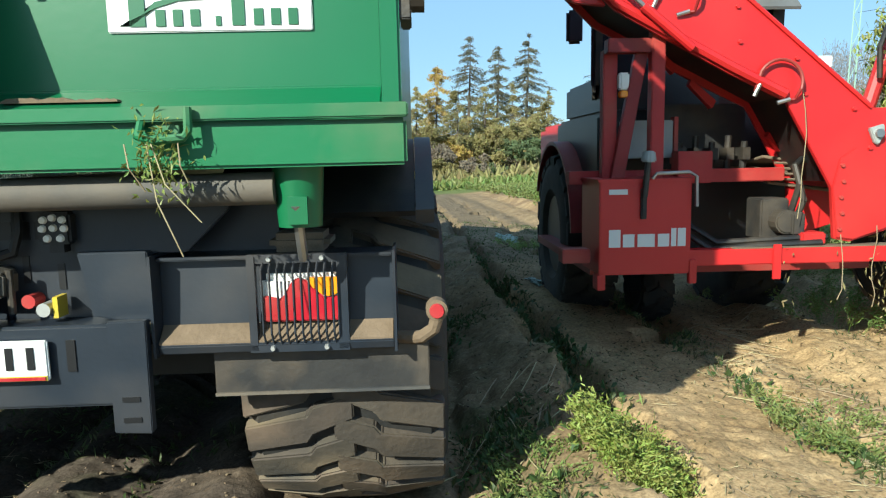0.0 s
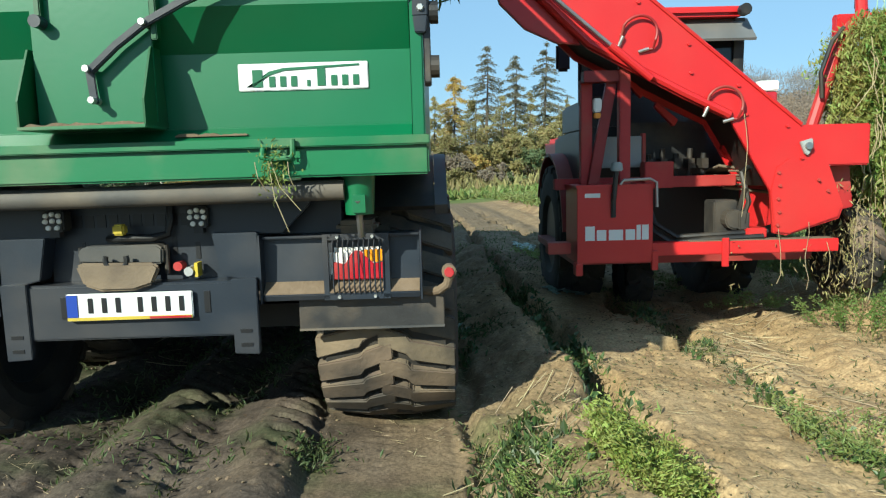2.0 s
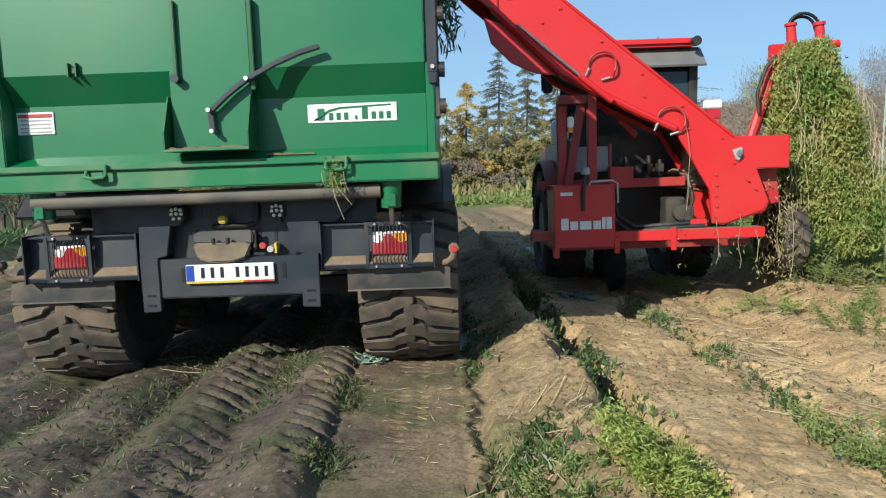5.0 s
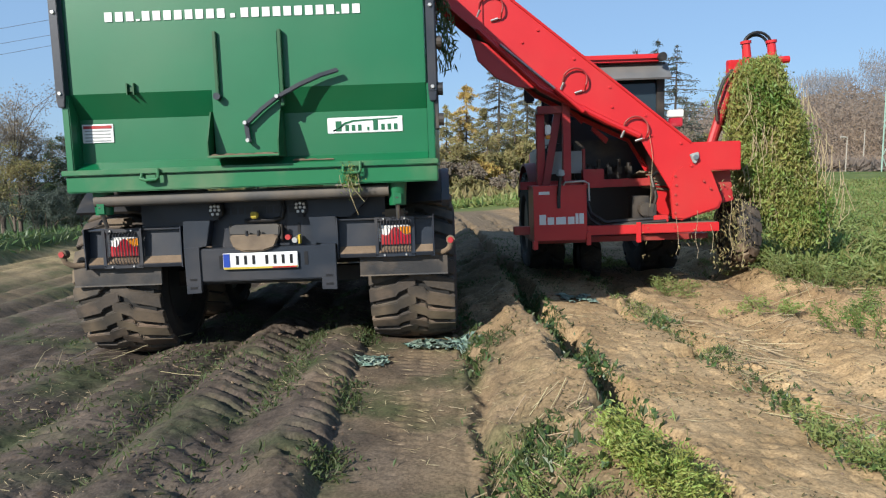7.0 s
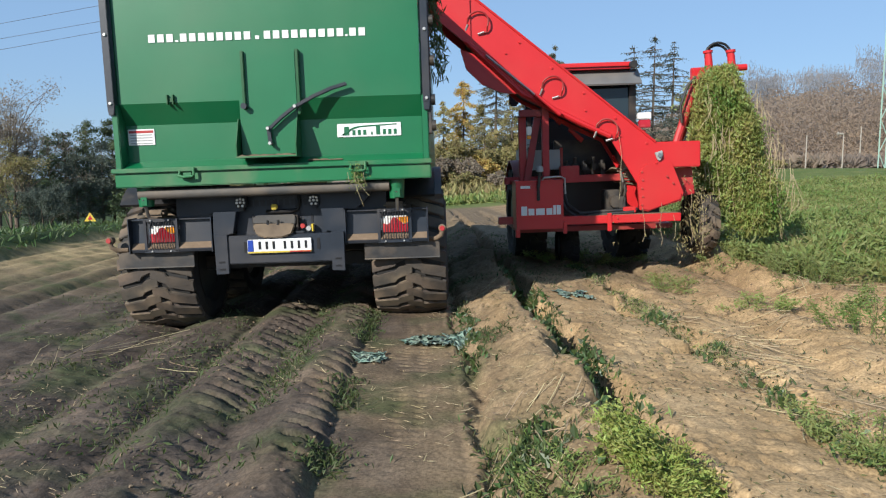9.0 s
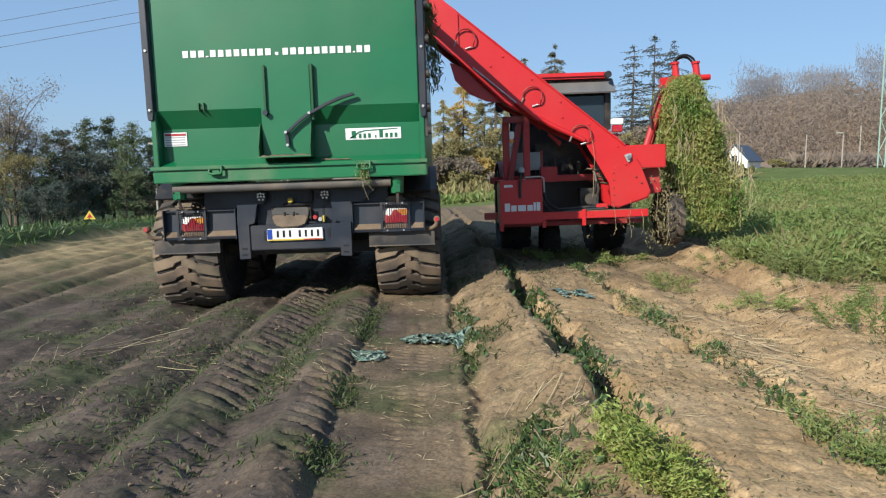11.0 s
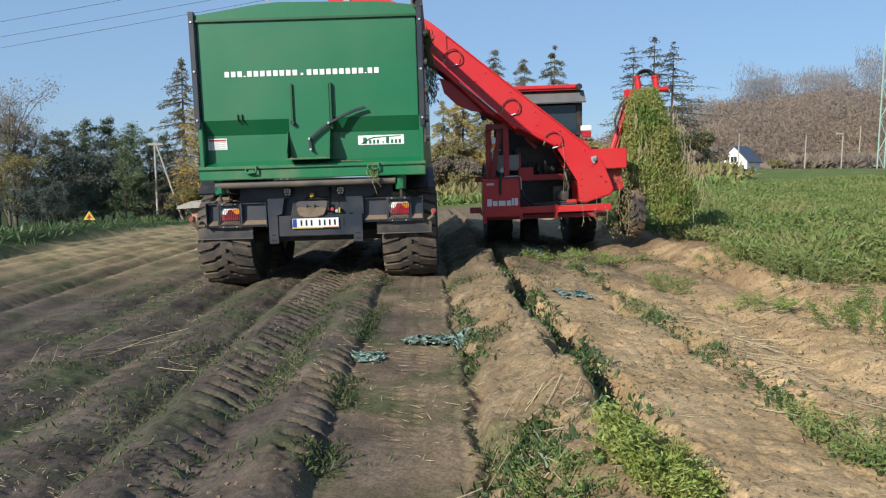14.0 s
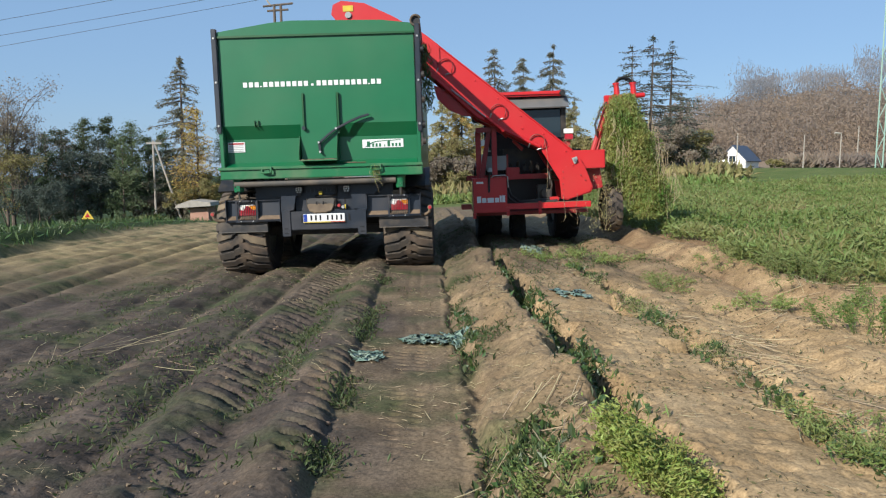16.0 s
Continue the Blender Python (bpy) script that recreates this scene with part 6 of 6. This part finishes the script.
weeds("furrow_weeds", [strip(6500, 1.09, 0.045, 2.4, 11, 1, 0.2), strip(4600, 2.12, 0.085, 2.2, 11, 2, 0.22), strip(300, 2.8, 0.2, 3, 11, 3, 0.66), strip(1500, -0.53, 0.06, 2.3, 9, 4, 0.45, 1.6), strip(600, 0.33, 0.05, 2.0, 9, 5, 0.5),
                       strip(1700, 0.48, 0.13, 2.2, 8.0, 6, 0.50), strip(1300, -1.02, 0.085, 2.3, 8, 7, 0.42, 1.5), strip(600, -1.80, 0.14, 2.4, 9, 8, 0.52), strip(400, -2.6, 0.3, 3, 12, 9, 0.64), strip(400, 3.5, 0.3, 4, 12, 10, 0.62), strip(1500, 0.9, 0.5, 7, 14, 12, 0.5, 1.0), strip(2200, 2.6, 0.5, 8.5, 14, 13, 0.45, 1.0), strip(1300, -1.9, 0.9, 3, 9, 14, 0.60), strip(1200, -3.0, 0.9, 5, 12, 15, 0.6)],
      0.045, 0.011, M["weed"], "small green weeds growing along the furrows")
weeds("near_weeds", [strip(200, 0.50, 0.12, 2.2, 3.3, 21, 0.5, 1.0), strip(300, 2.10, 0.09, 2.2, 3.6, 22, 0.42, 1.0), strip(1500, 2.12, 0.07, 3.2, 9, 24, 0.2, 1.0), strip(400, 1.12, 0.06, 2.9, 4.2, 23, 0.25, 1.0)], 0.055, 0.009, M["crop"], "green carrot tops lying in the furrows")


weeds("broad_leaf_weeds", [strip(2000, 1.05, 0.06, 3.0, 5.2, 31, 0.1, 1.0), strip(1500, 1.04, 0.065, 4.6, 8.5, 32, 0.2, 1.0), strip(160, 0.36, 0.06, 4.6, 6.2, 33, 0.2, 1.0), strip(300, 0.42, 0.12, 2.3, 3.4, 34, 0.4, 1.0), strip(900, 2.10, 0.08, 2.6, 9, 35, 0.30, 1.0)], 0.055, 0.030, M["nettle"], "dark broad-leaved weeds lying in the furrow", 0.9)


def clump(cx, cy, sx_, sy_, n, seed):
    r = np.random.RandomState(seed)
    a, q = r.uniform(0, 6.283, n), np.sqrt(r.rand(n))
    return cx + np.cos(a) * q * sx_, cy + np.sin(a) * q * sy_, q


def carrot_bush(cx, cy, sx_, sy_, h, stems, seed, name="carrot_plant", label="bright green feathery carrot plant standing on the ridge", material="bush", leaf=1.0):
    """Thin stems carrying feathery leaflets."""
    r = np.random.RandomState(seed)
    x, y, q = clump(cx, cy, sx_, sy_, stems, seed)
    bm = bmesh.new()
    P, D = [], []
    z0 = height(x, y)
    for i in range(stems):
        a = math.atan2(y[i] - cy, x[i] - cx) + r.normal() * 0.5
        hh = h * r.uniform(0.55, 1.1) * (1 - 0.45 * q[i])
        out = 0.045 + 0.11 * q[i]
        b = Vector((x[i], y[i], z0[i]))
        tip = b + Vector((math.cos(a) * out, math.sin(a) * out, hh))
        mid = (b + tip) / 2 + Vector((0, 0, hh * 0.15))
        tube(bm, [b, mid, tip], 0.0022, 3)
        for k in range(52):
            s = 0.35 + 0.75 * r.rand() ** 0.8
            p = b.lerp(tip, s) + Vector((0, 0, hh * 0.25 * s * (1 - s) * 2))
            P.append((p.x + r.normal() * 0.020 * leaf, p.y + r.normal() * 0.020 * leaf, p.z + r.normal() * 0.014 * leaf))
            D.append((math.cos(a) * 0.6 + r.normal() * 0.7, math.sin(a) * 0.6 + r.normal() * 0.7, 0.35 + r.normal() * 0.5))
    P, D = np.array(P), np.array(D)
    D = D / np.linalg.norm(D, axis=1, keepdims=True) * r.uniform(0.012, 0.034, (len(P), 1)) * leaf
    t = thing(name, label, "plant")
    o = new("leaves", leaf_mesh("leaves", P, D, across(D) * 0.008 * leaf, M[material]))
    o.parent = t
    tagged(part("stem_tuft", bm, M[material], t), kind="stuff")


carrot_bush(0.905, 2.60, 0.11, 0.09, 0.30, 200, 41, leaf=1.15)
carrot_bush(0.50, 2.50, 0.15, 0.2, 0.09, 22, 42, label="low green carrot plant beside the furrow", material="crop")
carrot_bush(2.02, 2.95, 0.20, 0.34, 0.15, 60, 43, label="low green carrot plant beside the furrow", material="crop", leaf=1.3)
for cx, cy, ax, ay, h, n, seed in ((3.42, 5.2, 0.35, 0.45, 0.30, 46, 44), (3.05, 6.15, 0.30, 0.12, 0.12, 16, 46), (2.62, 7.55, 0.20, 0.22, 0.20, 22, 47), (3.85, 6.9, 0.4, 0.7, 0.32, 52, 48), (3.75, 8.4, 0.4, 0.4, 0.26, 34, 49)):
    carrot_bush(cx, cy, ax, ay, h, n, seed, label="green carrot clump at the edge of the dug strip", material="crop", leaf=1.35)
carrot_bush(2.15, 9.6, 0.7, 0.6, 0.16, 40, 45, label="green carrot clump behind the harvester", material="crop", leaf=1.6)


# standing crop beside the dug strip
def crop_field():
    n = 170000
    y = 4.5 + 38 * rs.rand(n) ** 1.8
    edge = 4.05 + 0.35 * np.sin(y * 1.3) + 0.7 * (vnoise(y * 0.8, y * 0 + 3) - 0.5)
    x = edge + (5 + 0.75 * y) * rs.rand(n) ** 1.3
    heap = vnoise(x * 1.2, y * 1.2)
    keep = (heap > 0.30) | (rs.rand(n) < 0.25)
    x, y, heap = x[keep], y[keep], heap[keep]
    tall = 0.10 + 0.42 * heap * vnoise(x * 0.5 + 5, y * 0.5) ** 0.5
    P = on_ground(x, y)
    P[:, 2] += np.sqrt(rs.rand(len(x))) * tall
    s = 0.75 + 0.035 * y[:, None]
    P, D, W = tuft(P, 0.095, 0.030, 0.5)
    tagged(new("standing_crop", leaf_mesh("crop", P, D * s, W * s, M["crop"])), "standing green carrot crop beside the dug strip", "crop", kind="stuff")
    n = 9000
    y = 5 + 30 * rs.rand(n) ** 1.5
    x = 4.4 + (4 + 0.7 * y) * rs.rand(n)
    keep = vnoise(x * 0.5 + 40, y * 0.5) > 0.52
    P = on_ground(x[keep], y[keep], 0.16)
    P, D, W = tuft(P, 0.24, 0.013, 0.9)
    tagged(new("dry_crop_stalks", leaf_mesh("stalks", P, D, W, M["straw_leaf"])), "dry straw-coloured stalks among the crop", "crop", kind="stuff")
    n = 4200
    t = rs.rand(n)
    x, y = -6.4 - 5.5 * rs.rand(n), 9 + 30 * t ** 1.3
    P = on_ground(x - 0.12 * y, y)
    P, D, W = tuft(P, 0.22, 0.04, 1.0)
    # Dark leaf colour carries the tree shade on the verge
    tagged(new("verge_grass", leaf_mesh("grass", P, D, W, M["nettle"])), "green verge grass, darkened for tree shade", "grass", kind="stuff")


crop_field()


# straw, stalks and clods
def litter():
    n = 26000
    y = 2.0 + 9.5 * rs.rand(n) ** 1.4
    x = np.where(rs.rand(n) < 0.62, 1.99 + 0.09 * rs.normal(size=n), rs.uniform(-3.6, 4.2, n))
    keep = (vnoise(x * 1.7 + 70, y * 1.7) > 0.62) | (np.abs(x * 1.077 - 2.15) < 0.16) | ((np.abs(x - 0.5) < 0.22) & (rs.rand(n) < 0.6))
    P = on_ground(x[keep], y[keep], 0.010)
    k = len(P)
    D = rand_dirs(k, 0.1, 0.18) * rs.uniform(0.02, 0.13, (k, 1))
    tagged(new("dry_stalks", leaf_mesh("stalks", P, D, across(D) * 0.004, M["straw"])), "dry stalks strewn over the soil", "litter", kind="stuff")
    # leaf scraps and crumbs pressed into the sand
    n = 9000
    y = 2.2 + 8.5 * rs.rand(n) ** 1.3
    x = rs.uniform(0.35, 4.3, n)
    keep = (vnoise(x * 2.4 + 20, y * 1.9) > 0.52) | (rs.rand(n) < 0.12)
    P = on_ground(x[keep], y[keep], 0.006)
    D = rand_dirs(len(P), 0.15, 0.4) * rs.uniform(0.010, 0.040, (len(P), 1))
    tagged(new("leaf_scraps", leaf_mesh("scraps", P, D, across(D) * 0.009, M["scrap"])), "brown leaf scraps pressed into the sand", "litter", kind="stuff")
    # clods
    n = 5500
    y = 2.0 + 8.5 * rs.rand(n) ** 1.5
    x = rs.uniform(-3.2, 3.9, n)
    c = (vnoise(x * 2.2 + 12, y * 2.2) > 0.45) & ~((x > -0.42) & (x < 0.18)) & ~((x > 1.2) & (x < 1.72) & (rs.rand(n) < 0.8))
    x, y = x[c], y[c]
    z = height(x, y)
    V, F = [], []
    ico = bmesh.new()
    bmesh.ops.create_icosphere(ico, subdivisions=1, radius=1.0)
    base = np.array([v.co[:] for v in ico.verts])
    tri = np.array([[v.index for v in f.verts] for f in ico.faces])
    ico.free()
    for i in range(len(x)):
        s = 0.003 + 0.010 * rs.rand() ** 5
        V.append(base * (1 + 0.25 * rs.normal(size=(len(base), 1))) * s * np.array([1.2, 1.2, 0.8]) + np.array([x[i], y[i], z[i] + s * 0.3]))
        F.append(tri + i * len(base))
    me = bpy.data.meshes.new("clods")
    me.from_pydata(np.concatenate(V).tolist(), [], np.concatenate(F).tolist())
    me.materials.append(M["clod"])
    tagged(new("soil_clods", me), "crumbly sandy soil clods", "soil", kind="stuff")


M["scrap"] = mat("brown_leaf_scrap", (0.07, 0.055, 0.025, 1), (0.13, 0.12, 0.045, 1), 0.8, 0, 5, 0.0, vary=0.5)
M["clod"] = mat("soil_clod", (0.16, 0.115, 0.075, 1), (0.30, 0.215, 0.135, 1), 0.95, 0, 3, 0.4, None, 0, 70, vary=0.25)
litter()


def film_scrap(cx, cy, w, l, seed, label):
    """A crumpled piece of thin green film lying on the soil."""
    r = np.random.RandomState(seed)
    n, k = 26, 18
    u, v = np.meshgrid(np.linspace(-1, 1, n), np.linspace(-1, 1, k))
    x = cx + u * w * (1 + 0.25 * np.sin(v * 4 + seed)) + 0.02 * r.normal(size=u.shape)
    y = cy + v * l * (1 + 0.3 * np.sin(u * 5 + seed)) + 0.02 * r.normal(size=u.shape)
    z = height(x, y) + 0.010 + 0.032 * vnoise(x * 14, y * 14) * (1 - 0.8 * np.maximum(np.abs(u), np.abs(v))) + 0.012 * r.rand(*u.shape)
    ok = vnoise(u * 3 + seed * 7, v * 3) > 0.30
    i = [(a * n + b) for a in range(k - 1) for b in range(n - 1) if ok[a, b]]
    o = mesh_object("film_scrap", np.stack([x.ravel(), y.ravel(), z.ravel()], 1).tolist(), [(q, q + 1, q + n + 1, q + n) for q in i], M["film"], True)
    m = o.modifiers.new("thickness", "SOLIDIFY")
    m.thickness = 0.002
    tagged(o, label, "film", "torn film scraps")


film_scrap(0.24, 5.50, 0.13, 0.17, 1, "crumpled green plastic film on the track")
film_scrap(0.02, 5.48, 0.18, 0.13, 2, "flat green plastic film on the track")
film_scrap(-0.42, 4.98, 0.09, 0.10, 3, "thin green film half buried in soil")
film_scrap(1.42, 6.75, 0.14, 0.18, 4, "pale green film on the ridge")
film_scrap(1.66, 10.6, 0.14, 0.5, 5, "pale green film between the ridges")


def twig_heap(cx, cy, a, n, L, seed, label):
    r = np.random.RandomState(seed)
    bm = bmesh.new()
    for i in range(n):
        q = a + r.normal() * 0.6
        x0, y0 = cx + r.normal() * 0.13, cy + r.normal() * 0.16
        l = L * r.uniform(0.5, 1.1)
        z0 = float(height(np.array([x0]), np.array([y0]))[0])
        x1, y1 = x0 + l * math.cos(q), y0 + l * math.sin(q)
        z1 = float(height(np.array([x1]), np.array([y1]))[0])
        lift = 0.006 + 0.10 * r.rand() ** 3 * L
        tube(bm, [(x0, y0, z0 + 0.008), ((x0 + x1) / 2, (y0 + y1) / 2, (z0 + z1) / 2 + lift), (x1, y1, z1 + 0.02 + lift * r.rand() * 1.5)], 0.0026, 4)
    tagged(new("dry_branch", finish(bm, M["straw"])), label, "branch", "dry branches", "stuff")


twig_heap(-2.75, 5.4, 1.0, 12, 0.75, 1, "dry forked branch lying on the soil")
twig_heap(-1.85, 5.15, 0.2, 5, 0.4, 2, "dry straw bundle beside the track")
twig_heap(2.95, 6.35, -0.3, 9, 0.45, 3, "dry carrot stalks lying on the sand")
twig_heap(2.25, 5.2, -0.9, 8, 0.5, 4, "dry stalks along the furrow")
twig_heap(0.30, 2.6, 1.0, 5, 0.3, 5, "pale dry stalk beside the rut")
twig_heap(2.05, 2.55, -0.6, 30, 0.4, 6, "dry stalks among green tops")
twig_heap(1.95, 3.4, -0.9, 26, 0.35, 7, "dry stalks among green tops")
twig_heap(0.52, 2.75, 1.1, 24, 0.28, 8, "dry stalks beside the rut")
twig_heap(0.60, 3.3, 0.7, 18, 0.25, 9, "dry stalks beside the rut")
twig_heap(0.66, 6.9, 0.9, 16, 0.35, 10, "dark dry stems standing on the ridge")
twig_heap(2.05, 4.6, -1.2, 30, 0.4, 11, "dry stalks along the furrow")
twig_heap(2.0, 6.1, -1.2, 26, 0.4, 12, "dry stalks along the furrow")
twig_heap(2.75, 5.6, 0.2, 9, 0.28, 13, "dry carrot stalks lying on the sand")
twig_heap(3.6, 6.6, 0.4, 26, 0.5, 14, "dry stalks beside the standing crop")


# ---- motions ----
def along(rows, t):
    return float(np.interp(t, [r[0] for r in rows], [r[2] for r in rows]))


def motions():
    for body, rows in MOVING:
        walk(body, [(t, pose(x, y, z, rx, ry, rz)) for t, x, y, z, rx, ry, rz in rows])
    for wheels, rows in ((trailer_wheels, TRAILER), (harvester_wheels, HARVESTER)):
        for w, x, y, z, r in wheels:
            walk(w, [(t, pose(x, y, z, -math.degrees((along(rows, t) - rows[0][2]) / r), 0, 0)) for t in range(17)])


motions()
